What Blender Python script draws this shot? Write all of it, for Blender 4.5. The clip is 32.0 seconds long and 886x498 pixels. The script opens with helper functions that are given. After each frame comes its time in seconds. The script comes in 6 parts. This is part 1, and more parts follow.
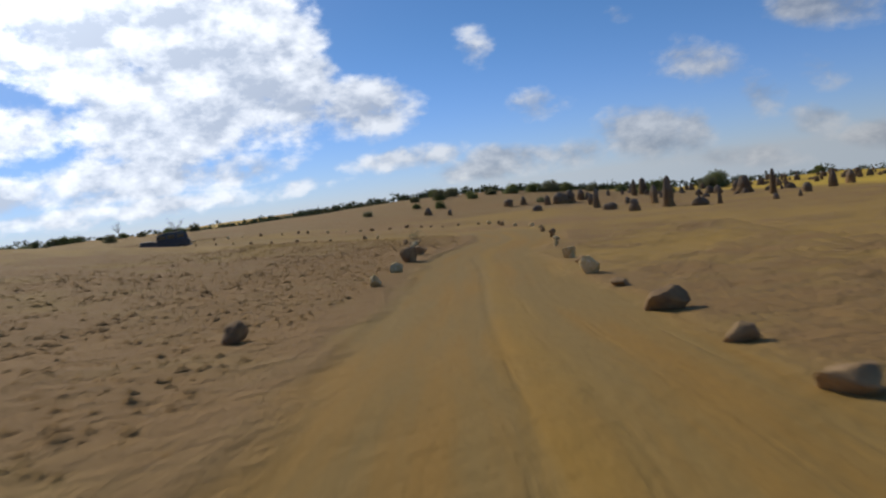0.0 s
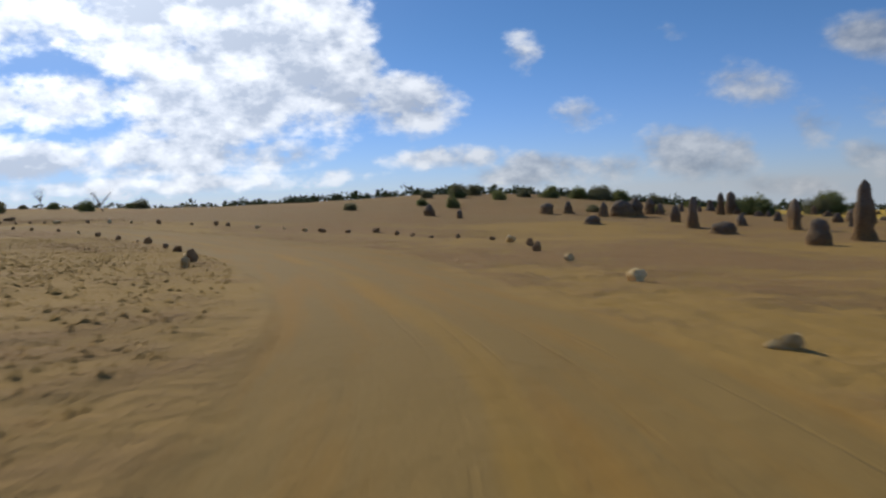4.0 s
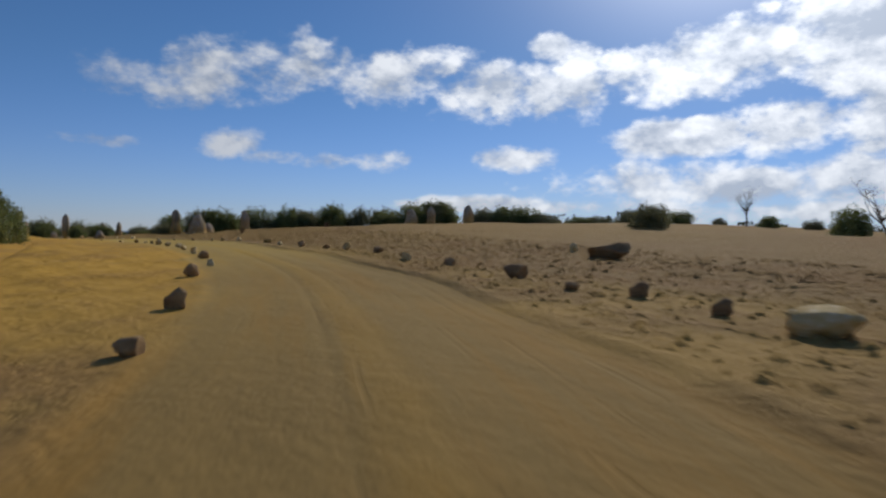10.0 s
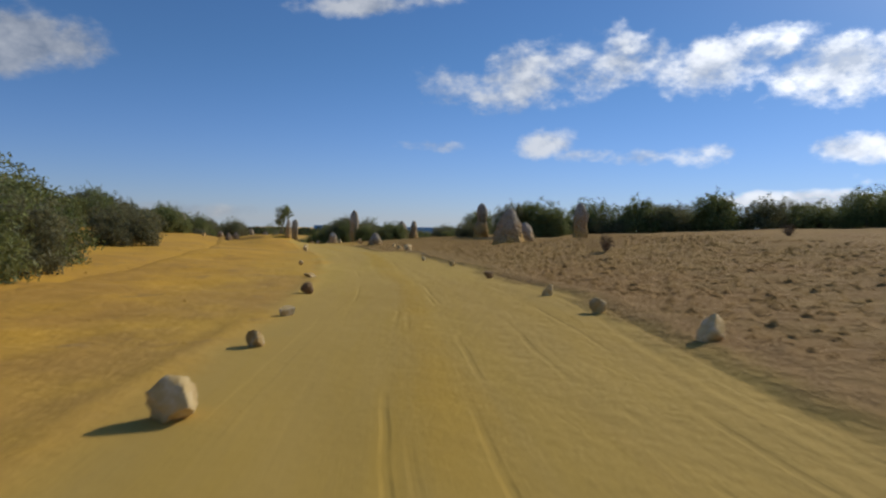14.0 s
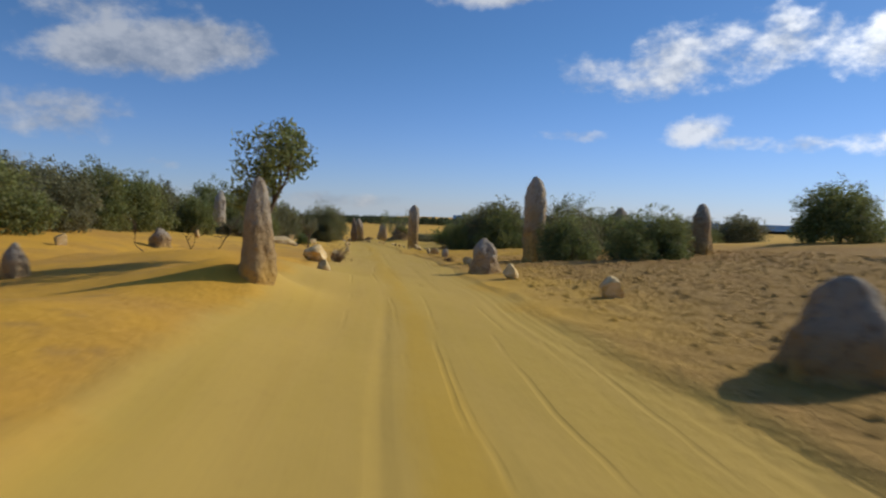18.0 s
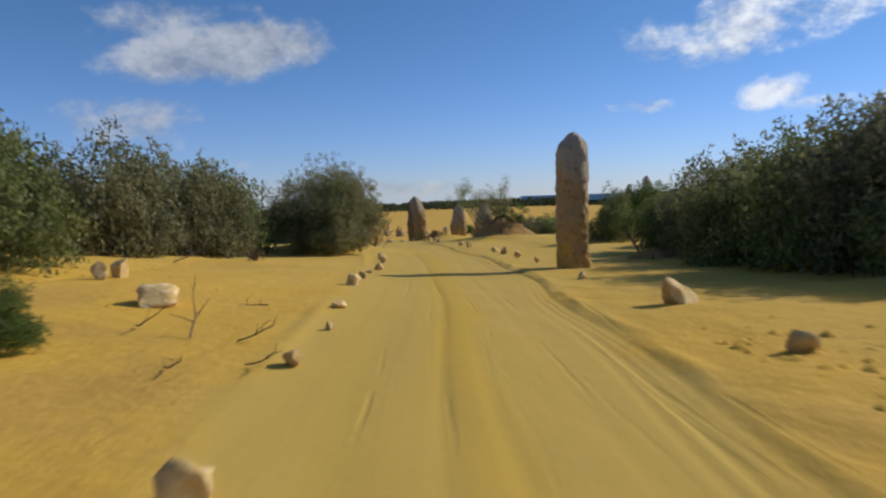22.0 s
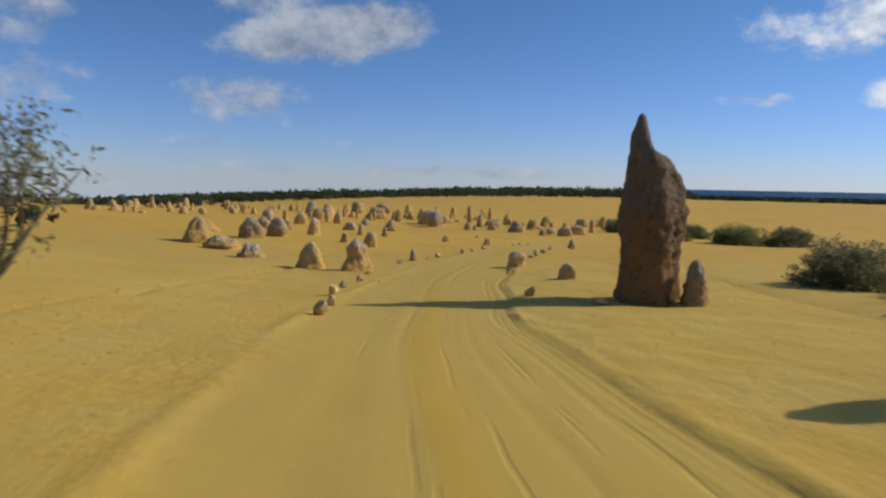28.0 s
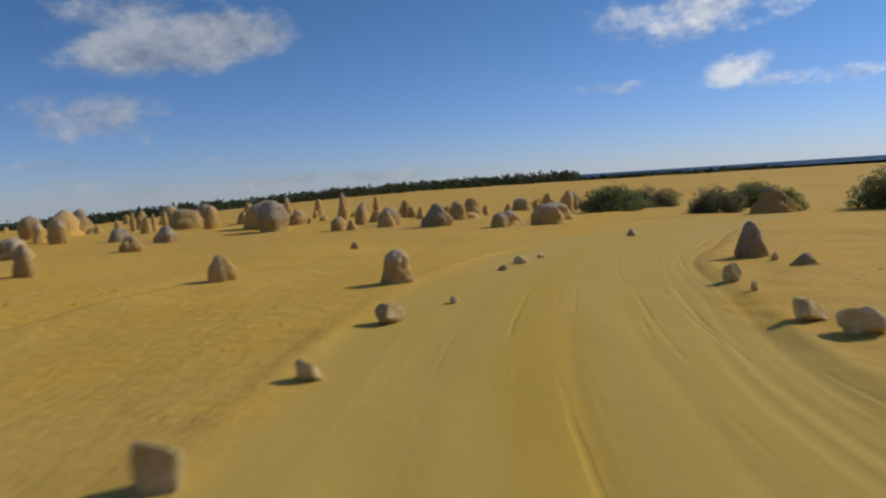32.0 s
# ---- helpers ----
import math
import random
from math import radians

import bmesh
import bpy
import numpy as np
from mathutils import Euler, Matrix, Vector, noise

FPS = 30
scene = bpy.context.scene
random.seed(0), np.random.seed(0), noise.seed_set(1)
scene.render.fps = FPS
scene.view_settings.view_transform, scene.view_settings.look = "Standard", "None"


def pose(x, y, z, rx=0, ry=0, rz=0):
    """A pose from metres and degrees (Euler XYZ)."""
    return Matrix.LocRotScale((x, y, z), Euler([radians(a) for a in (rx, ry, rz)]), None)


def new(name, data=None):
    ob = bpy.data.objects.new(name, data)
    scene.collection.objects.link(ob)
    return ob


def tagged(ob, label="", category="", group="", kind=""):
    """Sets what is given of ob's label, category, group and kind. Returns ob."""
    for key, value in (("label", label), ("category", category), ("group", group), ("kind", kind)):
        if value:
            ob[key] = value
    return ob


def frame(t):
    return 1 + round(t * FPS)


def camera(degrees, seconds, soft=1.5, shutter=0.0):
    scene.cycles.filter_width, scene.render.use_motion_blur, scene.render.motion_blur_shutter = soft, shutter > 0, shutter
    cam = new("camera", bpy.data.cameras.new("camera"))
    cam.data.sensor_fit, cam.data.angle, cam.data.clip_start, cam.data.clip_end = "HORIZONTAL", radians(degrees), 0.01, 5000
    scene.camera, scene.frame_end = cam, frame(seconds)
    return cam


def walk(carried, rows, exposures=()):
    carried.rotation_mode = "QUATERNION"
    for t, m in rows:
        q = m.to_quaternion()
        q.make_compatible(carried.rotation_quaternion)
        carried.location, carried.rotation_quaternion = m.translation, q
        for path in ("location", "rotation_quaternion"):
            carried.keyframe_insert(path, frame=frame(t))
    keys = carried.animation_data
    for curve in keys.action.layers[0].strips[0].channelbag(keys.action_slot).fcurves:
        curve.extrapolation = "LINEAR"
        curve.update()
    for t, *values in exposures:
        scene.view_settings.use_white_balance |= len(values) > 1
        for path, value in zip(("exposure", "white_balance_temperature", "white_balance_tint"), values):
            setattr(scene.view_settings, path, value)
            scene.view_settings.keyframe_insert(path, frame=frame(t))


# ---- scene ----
cam = camera(68.0, 32.0, 2.3, 0.3)
# seconds, place, pitch, roll, turn
PATH = [
    (0, 31.74, -32.86, 4.10, -4.72, 7.63, -5.72),
    (0.5, 32.22, -28.01, 3.90, -4.74, 7.13, -6.87),
    (1, 32.89, -22.97, 3.75, -4.82, 6.76, -7.73),
    (1.5, 33.54, -18.04, 3.57, -4.81, 6.15, -8.60),
    (2, 34.28, -13.19, 3.37, -4.73, 5.56, -9.35),
    (2.5, 35.12, -8.49, 3.22, -4.55, 3.94, -9.95),
    (3.5, 38.16, 0.56, 2.92, -4.55, 2.67, -6.47),
    (4.5, 38.91, 12.44, 2.56, -4.04, 2.11, 1.59),
    (5, 37.45, 19.98, 2.54, -3.33, 1.21, 5.56),
    (5.5, 35.57, 27.29, 2.51, -2.65, -0.10, 9.71),
    (6, 33.24, 34.02, 2.43, -2.83, -0.66, 14.26),
    (6.5, 30.49, 40.22, 2.37, -2.80, -0.37, 18.91),
    (7, 26.94, 45.99, 2.37, -2.43, 0.05, 23.18),
    (7.5, 23.39, 51.35, 2.46, -1.67, -0.60, 27.59),
    (8, 19.97, 56.10, 2.57, -1.26, -0.02, 31.97),
    (8.5, 16.37, 60.09, 2.71, -0.57, -0.69, 36.76),
    (9, 12.75, 63.69, 2.86, -0.83, -0.38, 42.48),
    (9.5, 9.01, 66.60, 2.87, -1.90, 0.03, 48.41),
    (10, 4.81, 69.21, 2.98, -1.43, -0.72, 53.95),
    (10.5, 0.54, 71.29, 3.06, -0.69, -1.30, 58.33),
    (11, -3.46, 73.00, 3.19, -1.21, -1.48, 62.56),
    (11.5, -7.32, 74.32, 3.18, -1.06, -1.71, 66.81),
    (12, -11.12, 75.30, 3.23, -1.31, -2.18, 70.64),
    (12.5, -14.80, 76.14, 3.27, -1.46, -2.55, 73.18),
    (13, -18.29, 76.81, 3.32, -1.58, -2.09, 75.80),
    (13.5, -21.57, 77.27, 3.39, -1.80, -2.14, 78.34),
    (14, -24.81, 77.70, 3.41, -2.05, -1.26, 80.50),
    (14.5, -28.05, 78.02, 3.37, -2.68, -1.50, 81.95),
    (16.5, -49.25, 78.88, 3.49, -2.98, -1.13, 88.48),
    (17, -55.21, 78.51, 3.47, -2.80, -1.37, 89.77),
    (17.5, -60.86, 77.99, 3.40, -2.88, -1.63, 91.00),
    (18, -66.80, 77.32, 3.22, -3.18, -1.80, 92.53),
    (18.5, -72.24, 76.49, 3.11, -3.37, -1.94, 94.36),
    (19, -77.57, 75.79, 2.96, -3.63, -1.46, 96.34),
    (19.5, -83.09, 74.89, 2.80, -3.26, -0.25, 97.02),
    (20, -88.04, 74.18, 2.68, -4.14, 2.09, 97.39),
    (20.5, -93.04, 73.38, 2.51, -3.78, 3.91, 97.54),
    (21, -97.75, 72.65, 2.50, -3.63, 4.21, 97.64),
    (21.5, -102.49, 71.79, 2.30, -4.07, 3.32, 97.83),
    (22, -107.18, 70.99, 2.08, -4.58, 1.85, 98.22),
    (22.5, -111.98, 70.05, 1.90, -4.63, 1.06, 98.70),
    (23, -116.54, 69.22, 1.78, -4.49, 1.28, 99.22),
    (23.5, -121.03, 68.39, 1.59, -4.29, 1.36, 99.06),
    (24, -125.51, 67.64, 1.38, -4.66, 2.11, 98.82),
    (24.5, -129.65, 66.83, 1.29, -4.69, 2.35, 99.15),
    (25, -133.75, 65.80, 1.03, -5.10, 1.90, 101.25),
    (25.5, -137.57, 64.65, 0.89, -4.62, 2.78, 103.66),
    (26, -141.22, 63.53, 0.80, -4.87, 3.40, 106.31),
    (26.5, -144.71, 62.36, 0.75, -4.28, 1.47, 107.34),
    (28.5, -161.41, 56.15, -0.34, -6.68, -1.76, 106.49),
    (29, -165.47, 54.70, -0.74, -8.08, -1.32, 107.48),
    (29.5, -169.66, 53.21, -1.10, -7.31, -1.44, 107.97),
    (30, -174.06, 51.89, -1.47, -7.27, -0.95, 107.38),
    (30.5, -178.80, 50.76, -1.87, -7.12, 0.80, 106.11),
    (31, -183.81, 50.00, -2.17, -6.36, 2.25, 103.49),
    (31.5, -188.81, 49.39, -2.50, -6.29, 2.98, 100.06),
    (32, -193.43, 49.36, -2.83, -5.83, 3.70, 95.91),
]
EXPOSURES = [(0, -0.55), (2.5, -0.48), (6, -0.8), (9, -0.95), (10.5, -0.85), (12, -0.72), (14, -0.6), (17, -0.48), (22, -0.3), (26, -0.28), (29, -0.48), (30.5, -0.5), (32, -0.62)]
walk(cam, [(t, pose(x, y, z, 90 + pitch, roll, turn)) for t, x, y, z, pitch, roll, turn in PATH], EXPOSURES)

# ---- light ----
SUN_TURN, SUN_HEIGHT = 31.0, 32.0        # degrees to the left of +y, and above the horizon
to_sun = Vector((-math.sin(radians(SUN_TURN)) * math.cos(radians(SUN_HEIGHT)), math.cos(radians(SUN_TURN)) * math.cos(radians(SUN_HEIGHT)), math.sin(radians(SUN_HEIGHT))))
sun_data = bpy.data.lights.new("sun", "SUN")
sun_data.energy, sun_data.angle, sun_data.color = 3.8, radians(0.6), (1.0, 0.94, 0.84)
sun = new("sun", sun_data)
sun.rotation_euler = to_sun.to_track_quat("Z", "Y").to_euler()


class Nodes:
    """Short hand for building node trees."""

    def __init__(self, tree):
        self.tree = tree
        self.tree.nodes.clear()

    def add(self, kind, **values):
        n = self.tree.nodes.new(kind)
        for key, value in values.items():
            setattr(n, key, value)
        return n

    def link(self, a, b):
        self.tree.links.new(a, b)

    def put(self, socket, value):
        if isinstance(value, bpy.types.NodeSocket):
            self.link(value, socket)
        elif value is not None:
            socket.default_value = value

    def math(self, op, a, b=None, c=None, clamp=False):
        n = self.add("ShaderNodeMath", operation=op, use_clamp=clamp)
        for s, v in zip(n.inputs, (a, b, c)):
            self.put(s, v)
        return n.outputs[0]

    def noise(self, vector, scale, detail=4.0, rough=0.55):
        n = self.add("ShaderNodeTexNoise")
        self.put(n.inputs["Vector"], vector)
        for key, v in (("Scale", scale), ("Detail", detail), ("Roughness", rough)):
            n.inputs[key].default_value = v
        return n.outputs["Fac"]

    def span(self, value, a, b, lo=0.0, hi=1.0, smooth=True):
        n = self.add("ShaderNodeMapRange", interpolation_type="SMOOTHSTEP" if smooth else "LINEAR")
        for s, v in zip(n.inputs, (value, a, b, lo, hi)):
            self.put(s, v)
        return n.outputs[0]

    def mix(self, fac, a, b):
        n = self.add("ShaderNodeMix", data_type="RGBA")
        self.put(n.inputs[0], fac)
        for s, v in ((n.inputs[6], a), (n.inputs[7], b)):
            self.put(s, (*v, 1) if isinstance(v, tuple) else v)
        return n.outputs[2]


def make_sky():
    world = bpy.data.worlds.new("sky")
    scene.world, world.use_nodes = world, True
    n = Nodes(world.node_tree)
    sky = n.add("ShaderNodeTexSky", sky_type="NISHITA", sun_disc=False, sun_elevation=radians(SUN_HEIGHT), sun_rotation=radians(-SUN_TURN),
                air_density=1.0, dust_density=0.0, ozone_density=3.5)
    way = n.add("ShaderNodeTexCoord").outputs["Generated"]
    xyz = n.add("ShaderNodeSeparateXYZ")
    n.link(way, xyz.inputs[0])
    x, y, z = xyz.outputs
    turn = n.math("MULTIPLY", n.math("ARCTAN2", n.math("MULTIPLY", x, -1.0), y), 180 / math.pi)
    rise = n.math("MULTIPLY", n.math("ARCSINE", z), 180 / math.pi)
    high = n.add("ShaderNodeCombineXYZ")
    for socket, v in zip(high.inputs, (x, y, n.math("MAXIMUM", z, 0.006))):
        n.put(socket, v)
    n.link(high.outputs[0], sky.inputs["Vector"])

    def wisps(lift):
        """Billows, flatter than wide; lift looks a little higher up."""
        q = n.add("ShaderNodeCombineXYZ")
        for socket, v in zip(q.inputs, (x, y, n.math("ADD", n.math("MULTIPLY", z, 1.6), lift))):
            n.put(socket, v)
        big, small, shred = n.noise(q.outputs[0], 5.5, 2.0, 0.5), n.noise(q.outputs[0], 13.0, 6.0, 0.55), n.noise(q.outputs[0], 34.0, 5.0, 0.6)
        total = n.math("ADD", n.math("MULTIPLY", n.math("SUBTRACT", big, 0.5), 1.8), n.math("MULTIPLY", n.math("SUBTRACT", small, 0.5), 2.3))
        return n.math("ADD", total, n.math("MULTIPLY", n.math("SUBTRACT", shred, 0.5), 1.3))
    here, above = wisps(0.0), wisps(0.045)
    total = None
    # turn, rise, half width, half height, thickness, lean (degrees)
    for a, e, w, h, d, lean in CLOUDS:
        w, h, d = (w * 1.55, h * 1.5, 0.55) if w < 6.5 and a > 36 else (w, h, d)
        u = n.math("SUBTRACT", turn, float(a))
        v = n.math("SUBTRACT", n.math("SUBTRACT", rise, float(e)), n.math("MULTIPLY", u, lean))
        r = n.math("ADD", n.math("POWER", n.math("ABSOLUTE", n.math("DIVIDE", u, float(w))), 2.0), n.math("POWER", n.math("ABSOLUTE", n.math("DIVIDE", v, float(h))), 2.0))
        m = n.math("MULTIPLY", n.math("SUBTRACT", 1.0, r), float(d))
        total = m if total is None else n.math("MAXIMUM", total, m)
    total = n.math("MAXIMUM", total, -1.5)
    thick = n.math("ADD", total, here)
    near_sun = n.add("ShaderNodeVectorMath", operation="DOT_PRODUCT")
    n.link(way, near_sun.inputs[0])
    near_sun.inputs[1].default_value = to_sun
    facing = n.math("MAXIMUM", near_sun.outputs["Value"], 0.0)
    wide, core = n.math("POWER", facing, 4.0), n.math("POWER", facing, 60.0)
    cover = n.span(thick, -0.15, n.math("SUBTRACT", 1.0, n.math("MULTIPLY", wide, 0.5)))
    cover = n.math("MULTIPLY", cover, n.math("ADD", 0.72, n.math("MULTIPLY", n.math("POWER", facing, 2.0), 0.28)))
    # bright upper rims, greyer thick undersides
    lit = n.math("ADD", 0.58, n.math("MULTIPLY", n.math("SUBTRACT", here, above), 1.1))
    lit = n.math("SUBTRACT", lit, n.span(thick, 0.2, 2.6, 0.0, 0.42, False), clamp=True)
    white = n.mix(lit, (0.36, 0.41, 0.50), (0.76, 0.79, 0.84))
    glow = n.add("ShaderNodeVectorMath", operation="SCALE")
    n.link(white, glow.inputs[0])
    n.put(glow.inputs["Scale"], n.math("ADD", n.math("ADD", CLOUD_LIGHT, n.math("MULTIPLY", wide, CLOUD_LIGHT * 2.4)), n.math("MULTIPLY", core, 25.0)))
    blue = n.add("ShaderNodeVectorMath", operation="MULTIPLY")
    n.link(sky.outputs[0], blue.inputs[0])
    n.link(n.mix(n.span(rise, 0.0, 16.0), HORIZON_TINT, SKY_TINT), blue.inputs[1])
    haze = n.add("ShaderNodeVectorMath", operation="SCALE")
    haze.inputs[0].default_value = (1.0, 0.97, 0.92)
    n.put(haze.inputs["Scale"], n.math("ADD", n.math("MULTIPLY", core, 22.0), n.math("MULTIPLY", n.math("POWER", facing, 16.0), 3.0)))
    clear = n.add("ShaderNodeVectorMath", operation="ADD")
    n.link(blue.outputs[0], clear.inputs[0])
    n.link(haze.outputs[0], clear.inputs[1])
    out = n.mix(cover, clear.outputs[0], glow.outputs[0])
    back = n.add("ShaderNodeBackground")
    n.link(out, back.inputs["Color"])
    back.inputs["Strength"].default_value = SKY_STRENGTH
    n.link(back.outputs[0], n.add("ShaderNodeOutputWorld").inputs["Surface"])


SKY_STRENGTH, CLOUD_LIGHT = 0.112, 8.0
SKY_TINT, HORIZON_TINT = (0.55, 0.78, 1.06), (0.66, 0.80, 1.30)
CLOUDS = [(31.6, 14, 9.7, 3.23, 1.2, -0.08), (22.4, 16.8, 7.6, 2.59, 1, -0.05), (10.7, 14.4, 8.2, 5.6, 1.7, 0), (15.5, 8.9, 8.2, 5.19, 1.3, -0.01), (6.8, 9.8, 5.7, 4.65, 1.2, 0.01), (-0.1, 8.1, 5.3, 3.13, 1.2, 0.02), (33.4, 8, 6.5, 1.8, 1, -0.06), (26.1, 8.6, 5.1, 2.32, 0.9, -0.04), (37.2, 4.2, 5, 1.34, 0.9, -0.04), (28.9, 3.8, 6.4, 1.65, 0.9, -0.03), (19.4, 4.5, 7.7, 2.17, 1, -0.02), (11.6, 4.1, 5.9, 1.7, 0.9, -0.01), (21.3, 2, 19.6, 0.97, 0.7, -0.02), (-2.2, 3.5, 5.9, 1.21, 0.8, 0.01), (-10.8, 1.8, 6, 1.24, 0.8, 0)]
CLOUDS += [(-17.3, 2, 3.2, 1.42, 0.9, 0.01), (40.9, 2.3, 7.8, 0.79, 0.7, -0.03), (46, 11.2, 2.4, 1.26, 1, -0.13), (41.8, 11.7, 1.3, 1.47, 1, -0.12), (42.4, 14.8, 1.1, 0.71, 0.8, -0.14), (46.2, 6.3, 1.8, 0.65, 0.7, -0.08), (-10.1, 12.1, 1.9, 1.76, 0.5, 0.08), (-15.1, 6.5, 2.7, 1.51, 0.7, 0.05), (17.6, 17.2, 5.8, 1.95, 1, -0.03), (-23.7, 2.7, 4.8, 2.53, 1, 0.14), (-27.4, 7.8, 3, 1.74, 0.5, 0.17), (-36.3, 5.4, 1.6, 1.48, 0.5, 0.18), (-32, 4.2, 1.8, 1.51, 0.5, 0.16), (-35.5, 1.9, 2, 1.36, 0.7, 0.15), (-39.5, 0.1, 2.5, 1.15, 0.9, 0.14)]
CLOUDS += [(-36.3, 9.9, 4.4, 1.9, 1, 0.22), (-13.2, 2.4, 5.3, 1.05, 0.8, 0.12), (-30.8, -0.2, 3.7, 0.98, 0.7, 0.13), (-22.5, 12.2, 1.3, 0.69, 0.3, 0.17), (13.8, 14.5, 5, 3.7, 1.6, 0.02), (21.6, 14.1, 4.7, 5.05, 1.2, -0), (71.8, 12.8, 5.6, 1.95, 1.1, -0.13), (65.1, 13.6, 2.9, 1.36, 0.9, -0.1), (59, 13.3, 3.7, 1.6, 1, -0.07), (48.6, 12, 3.8, 1.3, 1, -0.03), (42.5, 12.3, 1.6, 1.59, 1, -0.01), (44.3, 15.6, 1.3, 0.68, 0.8, -0.01), (71.5, 7.3, 1.8, 0.76, 0.9, -0.08), (68.4, 6.2, 1.5, 0.44, 0.7, -0.06), (63.8, 6, 2, 0.54, 0.5, -0.05)]
CLOUDS += [(59.4, 6.2, 2.3, 0.84, 0.9, -0.04), (47.6, 6.5, 2.8, 0.68, 0.9, -0.02), (51.5, 2.5, 9.1, 0.68, 0.6, -0.01), (115.9, 12.2, 9, 2.57, 1.3, -0.1), (120.1, 14.4, 3.8, 1.14, 0.9, -0.13), (122.3, 6.6, 3.1, 1.11, 0.5, -0.08), (81, 6.8, 2.2, 0.41, 0.3, 0.01), (86.3, 18.2, 5.2, 0.56, 0.7, -0.09), (137.8, 12.1, 1.9, 1.63, 0.6, -0.06), (137.5, 7.4, 2.3, 0.89, 0.45, -0.01), (123.2, 6.4, 3.2, 1.18, 0.5, 0.03), (119.5, 0.9, 0.7, 0.43, 0.4, 0.06), (112.3, 0.9, 2.8, 0.44, 0.35, 0.06), (104, 1, 2, 0.35, 0.5, 0.06), (115.8, 3.2, 1.2, 0.35, 0.2, 0.05)]
CLOUDS += [(138.4, 6.6, 2.5, 0.95, 0.4, -0.09), (132.7, -0.3, 1.6, 0.57, 0.25, -0.02), (126.7, 3, 2.5, 0.4, 0.15, -0.04), (138.5, 10.6, 2.3, 0.95, 0.5, -0.13), (-75, 12, 18, 8, 0.6, 0), (180, 14, 30, 8, 0.6, 0), (-130, 20, 25, 9, 0.6, 0), (60, 48, 14, 8, 0.6, 0), (-40, 50, 16, 9, 0.6, 0), (20, 32, 16, 6, 1.1, 0)]
CLOUDS += [(118, 0.9, 5, 0.45, 0.7, 0), (108, 0.9, 6, 0.45, 0.7, 0), (100, 0.8, 4, 0.4, 0.6, 0), (126, 1.3, 3, 0.6, 0.6, 0)]
make_sky()


# ---- plan of the ground: the wheel line of the track and spot heights beside it ----
TRACK = [(28.6, -59.68, 2.52), (31.74, -32.86, 2.62), (32.89, -22.97, 2.22), (34.28, -13.19, 1.79), (35.12, -8.49, 1.62), (38.16, 0.56, 1.42), (38.91, 12.44, 1.13), (35.57, 27.29, 0.53), (30.49, 40.22, 0.35), (23.39, 51.35, 0.51), (16.37, 60.09, 0.88), (9.01, 66.6, 1.31), (0.54, 71.29, 1.7), (-7.32, 74.32, 1.89), (-14.8, 76.14, 2.11), (-21.57, 77.27, 2.25), (-28.05, 78.02, 2.25), (-37.29, 78.8, 2.17), (-49.25, 78.88, 2.12), (-60.86, 77.99, 1.88), (-72.24, 76.49, 1.74), (-83.09, 74.89, 1.51), (-93.04, 73.38, 1.08), (-102.49, 71.79, 0.75)]
TRACK += [(-111.98, 70.05, 0.32), (-121.03, 68.39, -0.02), (-129.65, 66.83, -0.28), (-137.57, 64.65, -0.54), (-144.71, 62.36, -0.71), (-152.78, 59.4, -1.13), (-161.41, 56.15, -1.91), (-169.66, 53.21, -2.72), (-178.8, 50.76, -3.42), (-186.31, 49.7, -3.8), (-193.43, 49.36, -4.28), (-200.56, 49.25, -4.37), (-208.55, 50.79, -4.62), (-216.53, 54.53, -4.9), (-223.5, 60.07, -5.16), (-229.46, 67.1, -5.46)]
SPOTS = [(-54.45, 199.01, 1.95), (-26.83, 208.54, 1.58), (22.71, 136.37, 2.52), (40.23, 136.69, 2.57), (55.52, 135.3, 1.84), (73.09, 131.7, 0.87), (91.87, 125.32, -1.78), (126.02, 153.19, -3.93), (141.47, 143.69, -3.74), (153.84, 134.48, -3.12), (163.58, 126.03, -4.84), (193.33, 275.96, -14.63), (220.2, 259.45, -14.61), (241.72, 243.46, -14.28), (258.71, 228.74, -16.07), (45.81, 286.59, -0.89), (111.47, 276.71, -4.92), (44.65, 61.09, -2.16), (65.13, 55.17, -1.22), (79.44, 46.69, -1.58), (-72.24, 140.67, 4.62), (-47.39, 160.51, 4.53), (-1.71, 179.89, 2.92), (35.7, 184, 3.83)]
SPOTS += [(58.43, 181.89, 3.65), (78.05, 177.17, 2.18), (-55.27, 95.29, 3.39), (-45.93, 110.4, 3.81), (-53.13, 151.78, 4.46), (-33.75, 163.38, 3.82), (-11.38, 171.02, 2.91), (-88.42, 107.61, 3.2), (-48.62, 96.5, 3.23), (-39.96, 109.16, 3.68), (-35.06, 132.73, 3.94), (-23.67, 138.59, 3.48), (-50.55, 89.76, 3.27), (-44.74, 100.47, 3.73), (-37.56, 107.93, 3.99), (-58.09, 91.43, 2.91), (-52.66, 100.52, 3.14), (-51.86, 71.38, 2.31), (-84.68, 84.14, 2.26), (-83, 89.82, 2.4), (-80.67, 94.38, 2.53), (-82.45, 61.71, 2.23), (-84.35, 65.29, 2.55), (-101.6, 57.84, 1.74)]
